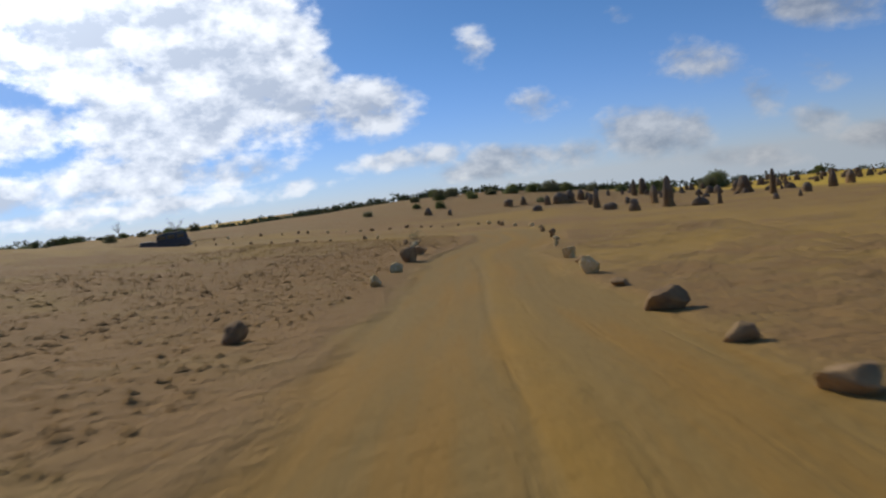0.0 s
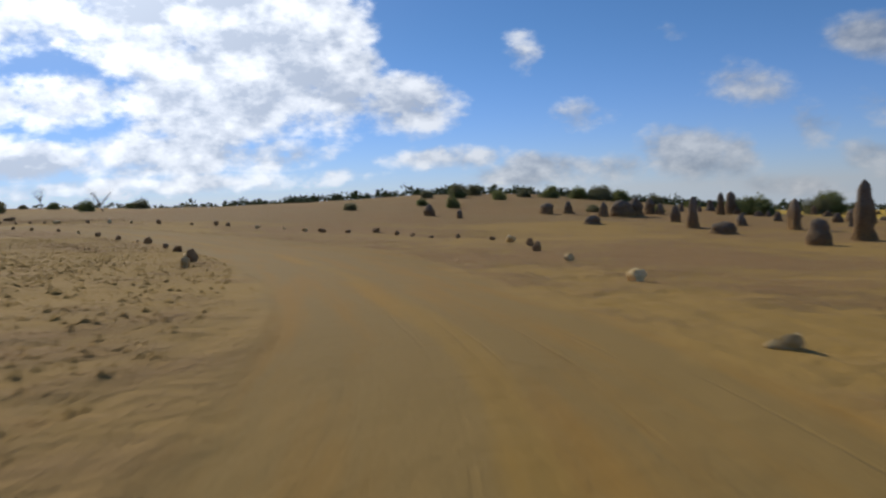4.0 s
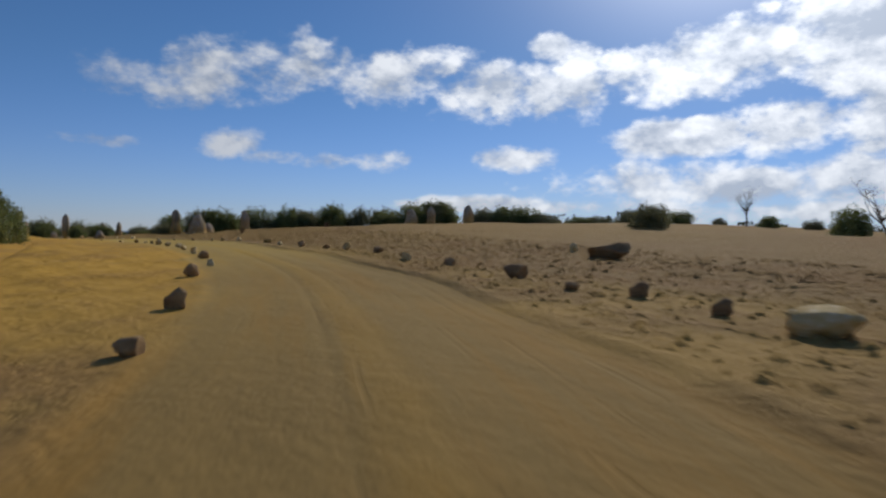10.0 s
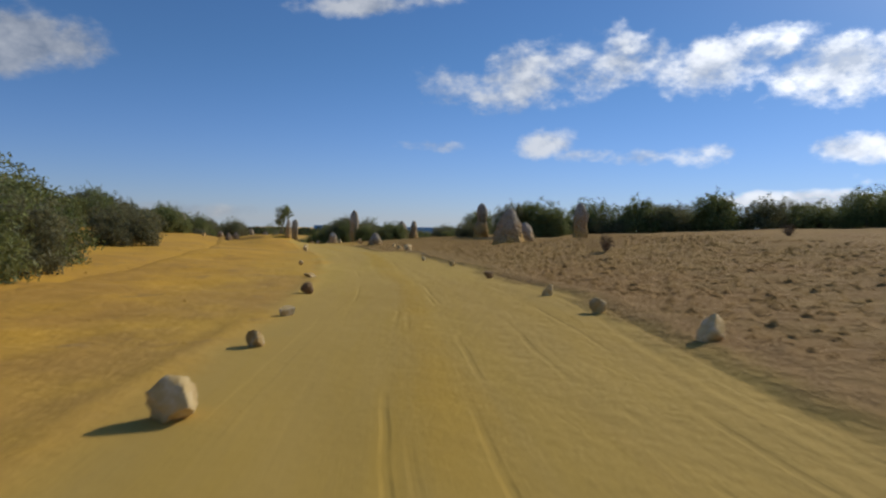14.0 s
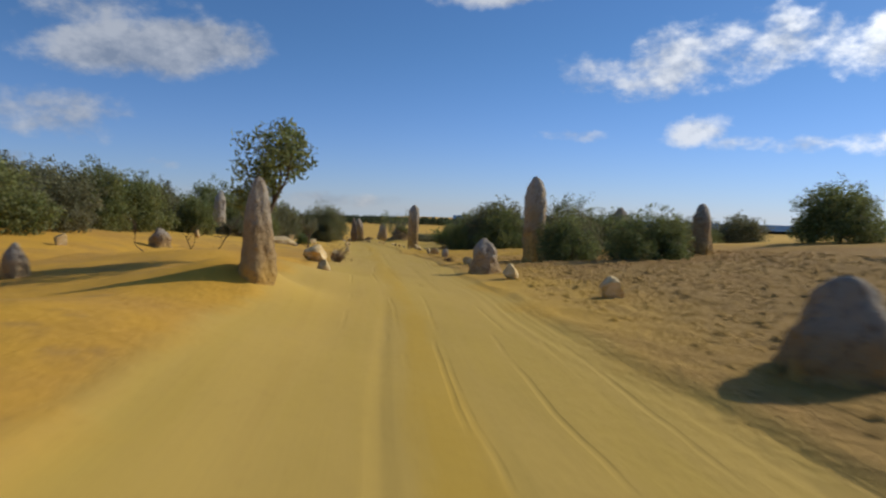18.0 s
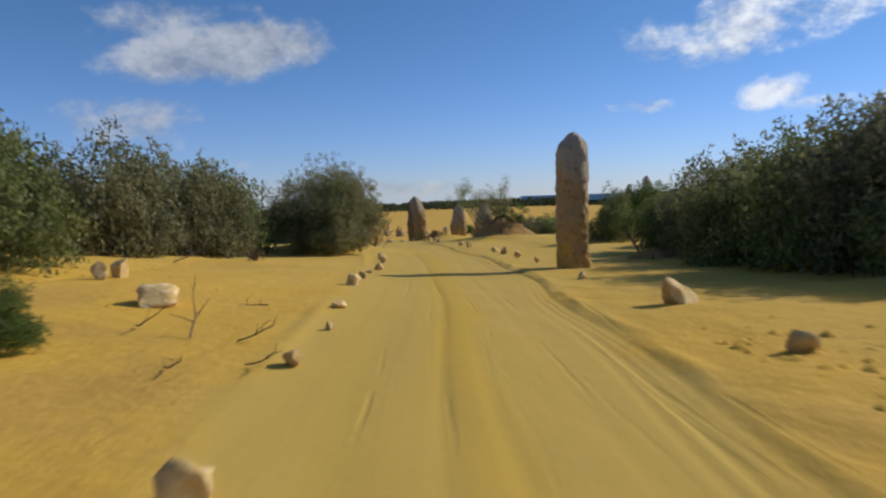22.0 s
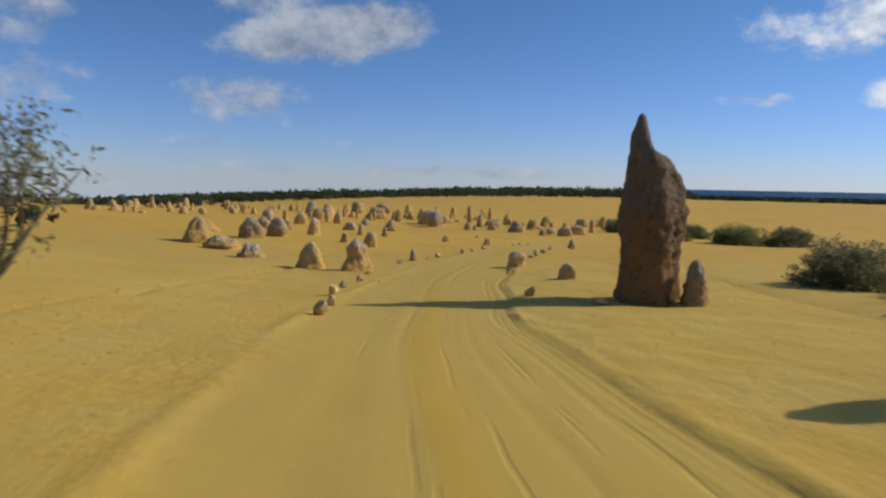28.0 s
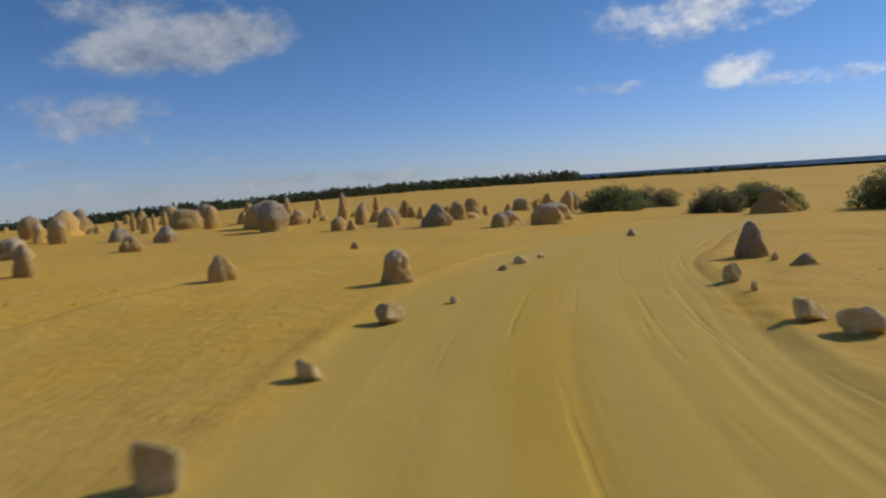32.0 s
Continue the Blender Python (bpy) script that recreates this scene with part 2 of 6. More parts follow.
SPOTS += [(-104.15, 61.88, 1.61), (-118.41, 60.44, 1.23), (-116.81, 82.69, 0.75), (-115.41, 86.47, 1.16), (-154.98, 73.24, -0.91), (-153.18, 79.24, -1.04), (-30.09, -5.63, 5.55), (19.61, -0.92, 3.18), (9.26, 8.04, 4.41), (61.8, -38.41, 1.95), (3.16, -61.82, 5.52), (-60.02, 29.04, 3.71), (-101.96, 34.07, 1.73), (-99.7, 91.31, 2.23), (-119.98, 89.81, 0.5), (-87.81, 55.34, 2.8), (-111.02, 55.55, 1.57), (-126.29, 50.03, 0.92), (-101.96, 34.07, 1.73), (-151.67, 45.93, -0.62), (-169.8, 37.86, -2.39), (-153.4, 78.04, -0.35), (-140.58, 80.35, -0.48), (-173.83, 74.53, -2.71)]
SPOTS += [(-198.29, 75.35, -4.08), (-190.71, 21.24, -3.51), (-216.15, 27.29, -4.53), (-250.58, 47.21, -5.74), (-280.38, 82.37, -7.11), (-156.04, -99.98, 0.59), (-410.53, 126.96, -6.27), (-745.86, 229.91, -10.67), (-1366, 422.85, -21.28), (-422.03, 62.35, -6.74), (-771.81, 75.79, -10.39), (-1421.43, 100.74, -20.74), (-419.7, 19.22, -5.69), (-766.82, -28.48, -8.82), (-1410.81, -116.84, -22.08), (-407.68, -32.28, -7.37), (-736.53, -150.75, -13.27), (-1348.58, -370.46, -31.45), (-382.6, -82.29, -9.06), (-676.19, -272.18, -16.93), (-1223.31, -624.5, -38.96), (-346.3, -126.73, -11.85), (-590.22, -377.59, -23.44), (-1043.7, -843.62, -52.5)]
SPOTS += [(-305.54, -159.33, -14.21), (-492.2, -455.45, -31.14), (-838.9, -1005.69, -68.74), (-200, 200, -6), (-150, -100, 0), (0, 900, 5), (900, 900, -85), (900, 0, -80), (900, -900, -50), (0, -900, 2.65), (-900, -900, -60), (-900, 900, -18.2), (45.7, 51.12, -0.49), (42.2, 56.02, -0.29), (40.18, 58.3, -0.27), (35.33, 64.55, -0.07), (46.39, 46.43, -0.35), (37.42, 60.95, -0.06), (30.61, 68.51, 0.03), (46.51, 42.67, -0.23), (-207.17, 42.96, -4.55), (-201.46, 37.47, -4.19), (18.47, 75.49, 1.01), (-11.97, 88.45, 2.35)]
SPOTS += [(-205.51, 47.1, -4.32), (15.94, 74.93, 1.11), (-8.21, 84.69, 2.37), (12.48, 75.43, 1.41), (9.16, 77.04, 1.55), (1.01, 77.49, 1.87), (5.21, 75.48, 1.84), (-150.91, 65.89, -0.58), (-80.94, 80.49, 1.64), (-2.57, 78.15, 1.86), (-74.18, 81.42, 1.94), (-181.7, 55.52, -3.24), (-63.21, 82.67, 1.67), (-69.85, 81.83, 1.82), (-127.12, 72.13, -0.12), (-193.24, 44.76, -4.28), (-8.84, 79.15, 2), (-94.68, 77.38, 1.03), (-123.75, 72.15, -0.16), (-101.4, 76.22, 0.91), (-117.21, 73.24, 0.37), (-109.89, 66.33, 0.44), (-132.53, 70.24, -0.4), (-110.55, 74.41, 0.5)]
SPOTS += [(-13.53, 79.92, 2.28), (-129.62, 70.87, -0.31), (33.07, 1.94, 1.62), (-104.31, 75.41, 0.79), (-107.21, 74.82, 0.57), (-188.35, 45.77, -4.08), (29.27, -22.58, 2.33), (-139.44, 67.87, -0.4), (40, -1.15, 1.47), (-147.07, 65.06, -0.81), (38.98, -5.42, 1.61), (-20.16, 80.26, 2.3), (-188.83, 52.53, -3.81), (-25.63, 80.9, 2.36), (-23.07, 80.53, 2.29), (-30.13, 81.14, 2.41), (33.12, -2.8, 1.87), (36.43, -18.28, 1.87), (35.69, -23.69, 2.09), (25.33, 43.18, 0.31), (-179.87, 47.79, -3.59), (35.95, -21.14, 1.9), (-45.72, 81.53, 2.06), (32.86, -5.71, 1.82)]
SPOTS += [(-186.2, 52.42, -3.87), (-34.27, 80.89, 2.34), (17.27, 55.41, 0.64), (23.32, 47.02, 0.46), (-176.32, 48.83, -3.39), (-37.65, 80.86, 2.26), (34.75, -27.33, 2.45), (21.89, 49.56, 0.6), (4.01, 67.06, 1.36), (10.84, 62.31, 1.01), (-91.17, 71.44, 1.12), (8.37, 64.27, 1.3), (500, 480, -42), (560, 250, -42), (2500, 2200, -260), (2800, 300, -260), (45.0, 58.0, -0.3), (50.0, 61.0, -0.5), (44.0, 66.0, -0.3), (52.0, 70.0, -0.7), (47.0, 52.0, -0.3)]
KNOTS = np.array(TRACK + SPOTS, float)


def bowl(d2):
    return 0.5 * d2 * np.log(d2 + 1e-9)


def spline_weights():
    k = KNOTS
    n = len(k)
    d2 = ((k[:, None, :2] - k[None, :, :2]) ** 2).sum(-1)
    a = np.zeros((n + 3, n + 3))
    a[:n, :n] = bowl(d2) + 60 * np.eye(n)
    a[:n, n] = a[n, :n] = 1
    a[:n, n + 1:] = k[:, :2]
    a[n + 1:, :n] = k[:, :2].T
    return np.linalg.solve(a, np.r_[k[:, 2], 0, 0, 0])


WEIGHTS = spline_weights()


def smooth_track():
    """The wheel line as points half a metre apart: place, way and distance run."""
    p = np.array(TRACK)[:, :2]
    out = []
    for i in range(1, len(p) - 2):
        a, b, c, d = p[i - 1], p[i], p[i + 1], p[i + 2]
        n = max(2, int(np.linalg.norm(c - b) / 0.5))
        for u in np.arange(n) / n:
            out.append(0.5 * (2 * b + (c - a) * u + (2 * a - 5 * b + 4 * c - d) * u * u + (3 * b - a - 3 * c + d) * u ** 3))
    out = np.array(out)
    way = np.gradient(out, axis=0)
    way /= np.linalg.norm(way, axis=1)[:, None]
    run = np.r_[0, np.cumsum(np.linalg.norm(np.diff(out, axis=0), axis=1))]
    return out, way, run


LINE, LINE_WAY, LINE_RUN = smooth_track()
MOUNDS = [(-147.26, 68.77, 0.45, 1.9), (-152.0, 64.5, 0.3, 1.3), (-136.24, 61.56, 0.55, 2.4), (-78.11, 72.39, 0.4, 2.4), (-76.20, 73.99, 0.3, 0.8), (-65.5, 74.2, 0.25, 1.7), (-69.0, 73.9, 0.35, 1.8), (-72.5, 73.4, 0.45, 1.9), (-75.6, 73.6, 0.3, 1.5), (-80.5, 72.4, 0.35, 1.9), (-84.0, 71.6, 0.25, 1.8)]   # x, y, height, radius


def lay(x, y):
    """Height of the bare land."""
    x, y = np.atleast_1d(np.asarray(x, float)), np.atleast_1d(np.asarray(y, float))
    z = np.empty(x.shape)
    n = len(KNOTS)
    for i in range(0, len(x), 4000):
        q = np.stack([x[i:i + 4000], y[i:i + 4000]], -1)
        d2 = ((q[:, None] - KNOTS[None, :, :2]) ** 2).sum(-1)
        z[i:i + 4000] = bowl(d2) @ WEIGHTS[:n] + WEIGHTS[n] + q @ WEIGHTS[n + 1:]
    for mx, my, mh, mr in MOUNDS:
        z += mh * np.exp(-((x - mx) ** 2 + (y - my) ** 2) / mr ** 2)
    return z


def beside(x, y):
    """Distance run along the track and offset to its right, for places near it."""
    x, y = np.atleast_1d(np.asarray(x, float)), np.atleast_1d(np.asarray(y, float))
    s, off = np.empty(len(x)), np.empty(len(x))
    for i in range(0, len(x), 4000):
        q = np.stack([x[i:i + 4000], y[i:i + 4000]], -1)
        d2 = ((q[:, None] - LINE[None]) ** 2).sum(-1)
        k = d2.argmin(1)
        v = q - LINE[k]
        s[i:i + 4000] = LINE_RUN[k]
        off[i:i + 4000] = np.sqrt(d2.min(1)) * np.sign(v[:, 0] * LINE_WAY[k, 1] - v[:, 1] * LINE_WAY[k, 0])
    return s, off


# ---- materials ----
def surface(name, tones, scales, rough=0.9, bump=(0.4, 0.02), speckle=0.25, island=False, spin=False, spec=0.2, thin=0.0):
    """A mottled natural surface: tones dark, mid, light; two scales of blotch, and fine relief."""
    mat = bpy.data.materials.new(name)
    mat.use_nodes = True
    n = Nodes(mat.node_tree)
    place = n.add("ShaderNodeTexCoord").outputs["Object"] if spin else n.add("ShaderNodeNewGeometry").outputs["Position"]
    big, small = n.noise(place, scales[0], 5.0), n.noise(place, scales[1], 6.0, 0.65)
    col = n.mix(n.span(big, 0.35, 0.65), tones[0], tones[1])
    col = n.mix(n.span(small, 0.45, 0.75, 0.0, 0.75), col, tones[2])
    if island:
        shift = n.add("ShaderNodeNewGeometry").outputs["Random Per Island"]
    else:
        shift = n.add("ShaderNodeObjectInfo").outputs["Random"]
    hue = n.add("ShaderNodeHueSaturation")
    n.put(hue.inputs["Value"], n.span(shift, 0.0, 1.0, 1.0 - speckle, 1.0 + speckle, smooth=False))
    n.link(col, hue.inputs["Color"])
    shade = n.add("ShaderNodeBsdfPrincipled")
    n.link(hue.outputs[0], shade.inputs["Base Color"])
    shade.inputs["Roughness"].default_value = rough
    shade.inputs["Specular IOR Level"].default_value = spec
    relief = n.add("ShaderNodeBump")
    relief.inputs["Strength"].default_value, relief.inputs["Distance"].default_value = bump
    n.put(relief.inputs["Height"], n.math("ADD", small, n.math("MULTIPLY", n.noise(place, scales[1] * 5, 4.0), 0.5)))
    n.link(relief.outputs[0], shade.inputs["Normal"])
    out = shade.outputs[0]
    if thin:
        through_leaf, both = n.add("ShaderNodeBsdfTranslucent"), n.add("ShaderNodeMixShader")
        n.link(hue.outputs[0], through_leaf.inputs["Color"])
        both.inputs[0].default_value = thin
        n.link(out, both.inputs[1])
        n.link(through_leaf.outputs[0], both.inputs[2])
        out = both.outputs[0]
    n.link(out, n.add("ShaderNodeOutputMaterial").inputs["Surface"])
    return mat


def sand_material(name, driven):
    """Ochre dune sand: browner and crusted in the east, clean yellow in the west; the track adds its packed lanes."""
    mat = bpy.data.materials.new(name)
    mat.use_nodes = True
    n = Nodes(mat.node_tree)
    place = n.add("ShaderNodeNewGeometry").outputs["Position"]
    xyz = n.add("ShaderNodeSeparateXYZ")
    n.link(place, xyz.inputs[0])
    x, y = xyz.outputs[0], xyz.outputs[1]
    broad, mid, fine = n.noise(place, 0.045, 4.0), n.noise(place, 0.5, 5.0), n.noise(place, 9.0, 6.0, 0.7)
    shift = n.math("SUBTRACT", broad, 0.5)
    east = n.span(n.math("ADD", x, n.math("MULTIPLY", shift, 45.0)), -40.0, 4.0)
    west = n.span(n.math("ADD", x, n.math("MULTIPLY", shift, 25.0)), -140.0, -108.0)
    # broken crust covers the plain east of the pinnacles and the north side of the bend
    north = n.math("MULTIPLY", n.span(n.math("ADD", y, n.math("MULTIPLY", shift, 6.0)), 77.0, 81.5), n.span(x, -106.0, -88.0))
    rough = n.math("MAXIMUM", north, n.math("MULTIPLY", n.span(x, -35.0, 5.0), n.span(n.math("ADD", broad, n.math("MULTIPLY", mid, 0.5)), 0.62, 0.86, 0.25, 1.0)))
    col = n.mix(n.span(mid, 0.3, 0.7), (0.57, 0.385, 0.08), (0.58, 0.44, 0.125))
    col = n.mix(n.span(west, 0.0, 1.0, 0.35, 0.75), col, (0.64, 0.355, 0.042))
    col = n.mix(n.math("MULTIPLY", east, 0.85), col, (0.355, 0.215, 0.052))
    col = n.mix(n.math("MULTIPLY", rough, 0.7), col, (0.295, 0.185, 0.08))
    south = n.math("MULTIPLY", n.span(n.math("ADD", y, n.math("MULTIPLY", shift, 5.0)), 76.8, 74.6), n.math("MULTIPLY", n.span(x, -104.0, -88.0), n.span(x, 4.0, -14.0)))
    col = n.mix(n.math("MULTIPLY", south, 0.8), col, (0.66, 0.355, 0.042))
    col = n.mix(n.span(x, -182.0, -206.0, 0.0, 0.4), col, (0.70, 0.36, 0.035))
    # bright bare dune on the far eastern rise
    col = n.mix(n.span(n.math("ADD", x, n.math("MULTIPLY", shift, 30.0)), 100.0, 114.0), col, (0.66, 0.43, 0.055))
    blotch = n.span(n.math("ADD", n.math("MULTIPLY", broad, 0.7), n.math("MULTIPLY", mid, 0.5)), 0.56, 0.72)
    col = n.mix(n.math("MULTIPLY", blotch, n.span(west, 0.0, 1.0, 0.12, 0.4)), col, (0.34, 0.175, 0.06))
    patch = n.math("MULTIPLY", n.span(n.noise(place, 0.9, 6.0, 0.65), 0.56, 0.68), n.span(broad, 0.42, 0.58, 0.1, 0.6))
    col = n.mix(n.math("MULTIPLY", patch, n.span(west, 0.0, 1.0, 0.4, 1.0)), col, (0.37, 0.215, 0.07))
    grain = n.noise(place, 3.0, 5.0)
    high = n.math("ADD", n.math("MULTIPLY", fine, n.span(rough, 0.0, 1.0, 0.35, 2.0)), n.math("MULTIPLY", grain, n.span(rough, 0.0, 1.0, 0.8, 4.0)))
    specks = n.span(fine, 0.52, 0.8, 0.0, 0.4)
    if driven:
        run, strip = n.add("ShaderNodeUVMap", uv_map="run"), n.add("ShaderNodeUVMap", uv_map="strip")
        uv, inner = n.add("ShaderNodeSeparateXYZ"), n.add("ShaderNodeSeparateXYZ")
        n.link(run.outputs[0], uv.inputs[0])
        n.link(strip.outputs[0], inner.inputs[0])
        s, off = uv.outputs[0], uv.outputs[1]

        def streaks(along, across, seed):
            q = n.add("ShaderNodeCombineXYZ")
            for socket, v in zip(q.inputs, (n.math("MULTIPLY", s, along), n.math("MULTIPLY", off, across), seed)):
                n.put(socket, v)
            return n.noise(q.outputs[0], 1.0, 5.0, 0.6)
        soft, lines, hair = streaks(0.12, 1.3, 1.0), streaks(0.09, 3.2, 4.0), streaks(0.35, 16.0, 7.0)
        packed = n.span(n.math("ADD", inner.outputs[0], n.math("MULTIPLY", n.math("SUBTRACT", mid, 0.5), 1.6)), -0.25, 0.45)
        lane = n.mix(east, (0.565, 0.375, 0.085), (0.30, 0.19, 0.055))
        lane = n.mix(n.span(soft, 0.42, 0.66), lane, n.mix(east, (0.56, 0.375, 0.075), (0.345, 0.19, 0.04)))
        # looser orange sand heaped between the wheels
        loose = n.math("MULTIPLY", n.span(n.math("ABSOLUTE", n.math("ADD", off, n.math("MULTIPLY", n.math("SUBTRACT", soft, 0.5), 1.2))), 0.06, 0.42, 1.0, 0.0), n.math("MULTIPLY", n.span(mid, 0.25, 0.6, 0.35, 0.9), n.span(east, 0.0, 1.0, 1.0, 0.45)))
        lane = n.mix(loose, lane, n.mix(east, (0.575, 0.36, 0.05), (0.42, 0.23, 0.03)))
        lane = n.mix(n.span(lines, 0.50, 0.85, 0.0, 0.22), lane, (0.38, 0.23, 0.06))
        col = n.mix(n.math("MULTIPLY", packed, 0.92), col, lane)
        # tread prints: short bars across two narrow lines
        tread = n.math("GREATER_THAN", n.math("SINE", n.math("ADD", n.math("MULTIPLY", s, 62.0), n.math("MULTIPLY", off, 30.0))), 0.1)
        line = None
        for at in (-1.28, 0.62, 1.95):
            k = n.span(n.math("ABSOLUTE", n.math("ADD", n.math("SUBTRACT", off, at), n.math("MULTIPLY", n.math("SUBTRACT", streaks(0.05, 0.0, at * 7), 0.5), 1.3))), 0.07, 0.10, 1.0, 0.0)
            line = k if line is None else n.math("MAXIMUM", line, k)
        groove = None
        for k, at in enumerate((-0.36, -0.22, 0.20, 0.34, 0.95, 1.08, 1.5, 1.62, 2.0, -0.9)):
            near_line = n.span(n.math("ABSOLUTE", n.math("ADD", n.math("SUBTRACT", off, at), n.math("MULTIPLY", n.math("SUBTRACT", streaks(0.06, 0.0, 20.0 + k), 0.5), 0.7))), 0.008, 0.04, 1.0, 0.0)
            near_line = n.math("MULTIPLY", near_line, n.span(streaks(0.22, 0.0, 40.0 + 3 * k), 0.48, 0.60))
            groove = near_line if groove is None else n.math("MAXIMUM", groove, near_line)
        print_ = n.math("MULTIPLY", n.math("MULTIPLY", line, tread), n.span(streaks(0.10, 0.3, 12.0), 0.54, 0.66))
        high = n.math("SUBTRACT", n.math("ADD", n.math("MULTIPLY", high, n.math("SUBTRACT", 1.0, n.math("MULTIPLY", packed, 0.78))),
                                         n.math("MULTIPLY", packed, n.math("ADD", n.math("MULTIPLY", hair, 0.035), n.math("MULTIPLY", lines, 0.06)))), n.math("ADD", n.math("MULTIPLY", print_, 0.14), n.math("MULTIPLY", groove, 0.13)))
        specks = n.math("MULTIPLY", specks, n.math("SUBTRACT", 1.0, n.math("MULTIPLY", packed, 0.6)))
    col = n.mix(specks, col, (0.28, 0.165, 0.05))
    shade = n.add("ShaderNodeBsdfPrincipled")
    n.link(col, shade.inputs["Base Color"])
    shade.inputs["Roughness"].default_value = 0.93
    shade.inputs["Specular IOR Level"].default_value = 0.15
    relief = n.add("ShaderNodeBump")
    relief.inputs["Strength"].default_value, relief.inputs["Distance"].default_value = 0.7, 0.055
    n.put(relief.inputs["Height"], high)
    n.link(relief.outputs[0], shade.inputs["Normal"])
    n.link(shade.outputs[0], n.add("ShaderNodeOutputMaterial").inputs["Surface"])
    return mat


M_SAND = sand_material("dune_sand", False)
M_ROAD = sand_material("track_sand", True)


def pinnacle_material(name, foot, body, crown, pit, grey_from=0.42, pitted=0.75):
    """Limestone: ochre stain near the ground, brown flanks, grey weathered crown, dark pits."""
    mat = bpy.data.materials.new(name)
    mat.use_nodes = True
    n = Nodes(mat.node_tree)
    coord = n.add("ShaderNodeTexCoord")
    place = n.add("ShaderNodeNewGeometry").outputs["Position"]
    xyz = n.add("ShaderNodeSeparateXYZ")
    n.link(coord.outputs["Generated"], xyz.inputs[0])
    big, mid, fine = n.noise(place, 1.3, 5.0), n.noise(place, 6.0, 7.0, 0.68), n.noise(place, 26.0, 5.0, 0.6)
    up = n.math("ADD", xyz.outputs[2], n.math("MULTIPLY", n.math("SUBTRACT", big, 0.5), 1.0))
    col = n.mix(n.span(up, 0.05, 0.45), foot, body)
    col = n.mix(n.span(up, grey_from, grey_from + 0.45, 0.0, 0.9), col, crown)
    col = n.mix(n.span(mid, 0.50, 0.68, 0.0, pitted), col, pit)
    col = n.mix(n.span(fine, 0.55, 0.8, 0.0, 0.35), col, crown)
    hue = n.add("ShaderNodeHueSaturation")
    n.put(hue.inputs["Value"], n.span(n.add("ShaderNodeObjectInfo").outputs["Random"], 0.0, 1.0, 0.82, 1.18, smooth=False))
    n.link(col, hue.inputs["Color"])
    shade = n.add("ShaderNodeBsdfPrincipled")
    n.link(hue.outputs[0], shade.inputs["Base Color"])
    shade.inputs["Roughness"].default_value, shade.inputs["Specular IOR Level"].default_value = 0.95, 0.15
    cells = n.add("ShaderNodeTexVoronoi", feature="F1")
    n.link(place, cells.inputs["Vector"])
    cells.inputs["Scale"].default_value = 7.0
    relief = n.add("ShaderNodeBump")
    relief.inputs["Strength"].default_value, relief.inputs["Distance"].default_value = 1.0, 0.11
    n.put(relief.inputs["Height"], n.math("ADD", n.math("ADD", mid, n.math("MULTIPLY", fine, 0.4)), n.math("MULTIPLY", cells.outputs["Distance"], 0.5)))
    n.link(relief.outputs[0], shade.inputs["Normal"])
    n.link(shade.outputs[0], n.add("ShaderNodeOutputMaterial").inputs["Surface"])
    return mat


M_PINNACLE = pinnacle_material("weathered_limestone", (0.620, 0.383, 0.106), (0.462, 0.310, 0.145), (0.449, 0.383, 0.290), (0.238, 0.158, 0.086))
# same stone darkened: backlit and shadow faces are put into its colour
M_SHADED = pinnacle_material("shade_toned_limestone", (0.297, 0.176, 0.066), (0.209, 0.132, 0.066), (0.209, 0.165, 0.121), (0.110, 0.077, 0.050))
M_GREY = pinnacle_material("grey_limestone", (0.671, 0.396, 0.078), (0.586, 0.372, 0.129), (0.549, 0.456, 0.336), (0.439, 0.288, 0.112), 0.62, 0.45)
M_PALE = pinnacle_material("pale_limestone_pillar", (0.48, 0.36, 0.17), (0.52, 0.43, 0.29), (0.56, 0.49, 0.38), (0.38, 0.30, 0.18), 0.2, 0.35)
M_ROCK = surface("pale_limestone", ((0.519, 0.330, 0.106), (0.684, 0.507, 0.236), (0.802, 0.684, 0.472)), (3.0, 11.0), 0.93, (0.8, 0.03), 0.25)
M_DARK_ROCK = surface("brown_limestone", ((0.26, 0.155, 0.07), (0.38, 0.24, 0.11), (0.20, 0.135, 0.085)), (3.0, 11.0), 0.95, (0.8, 0.03), 0.25)
M_LEAF = surface("olive_leaf", ((0.140, 0.173, 0.051), (0.239, 0.256, 0.082), (0.330, 0.300, 0.128)), (0.5, 3.0), 0.6, (0.0, 0.01), 0.5, island=True, spec=0.35, thin=0.4)
M_LEAF_GREY = surface("grey_green_leaf", ((0.158, 0.159, 0.077), (0.235, 0.225, 0.106), (0.299, 0.265, 0.137)), (0.5, 3.0), 0.65, (0.0, 0.01), 0.5, island=True, spec=0.3, thin=0.4)
M_LEAF_BRIGHT = surface("fresh_leaf", ((0.09, 0.14, 0.025), (0.14, 0.19, 0.04), (0.17, 0.20, 0.07)), (0.5, 3.0), 0.55, (0.0, 0.01), 0.4, island=True, spec=0.35, thin=0.4)
M_WATTLE = surface("wattle_leaf", ((0.186, 0.194, 0.079), (0.286, 0.272, 0.122), (0.358, 0.300, 0.165)), (0.5, 3.0), 0.65, (0.0, 0.01), 0.5, island=True, spec=0.3, thin=0.4)
M_FOREST = surface("far_forest_leaf", ((0.05, 0.07, 0.032), (0.075, 0.095, 0.042), (0.095, 0.11, 0.06)), (0.02, 0.3), 0.7, (0.0, 0.01), 0.4, island=True, spec=0.2, thin=0.3)
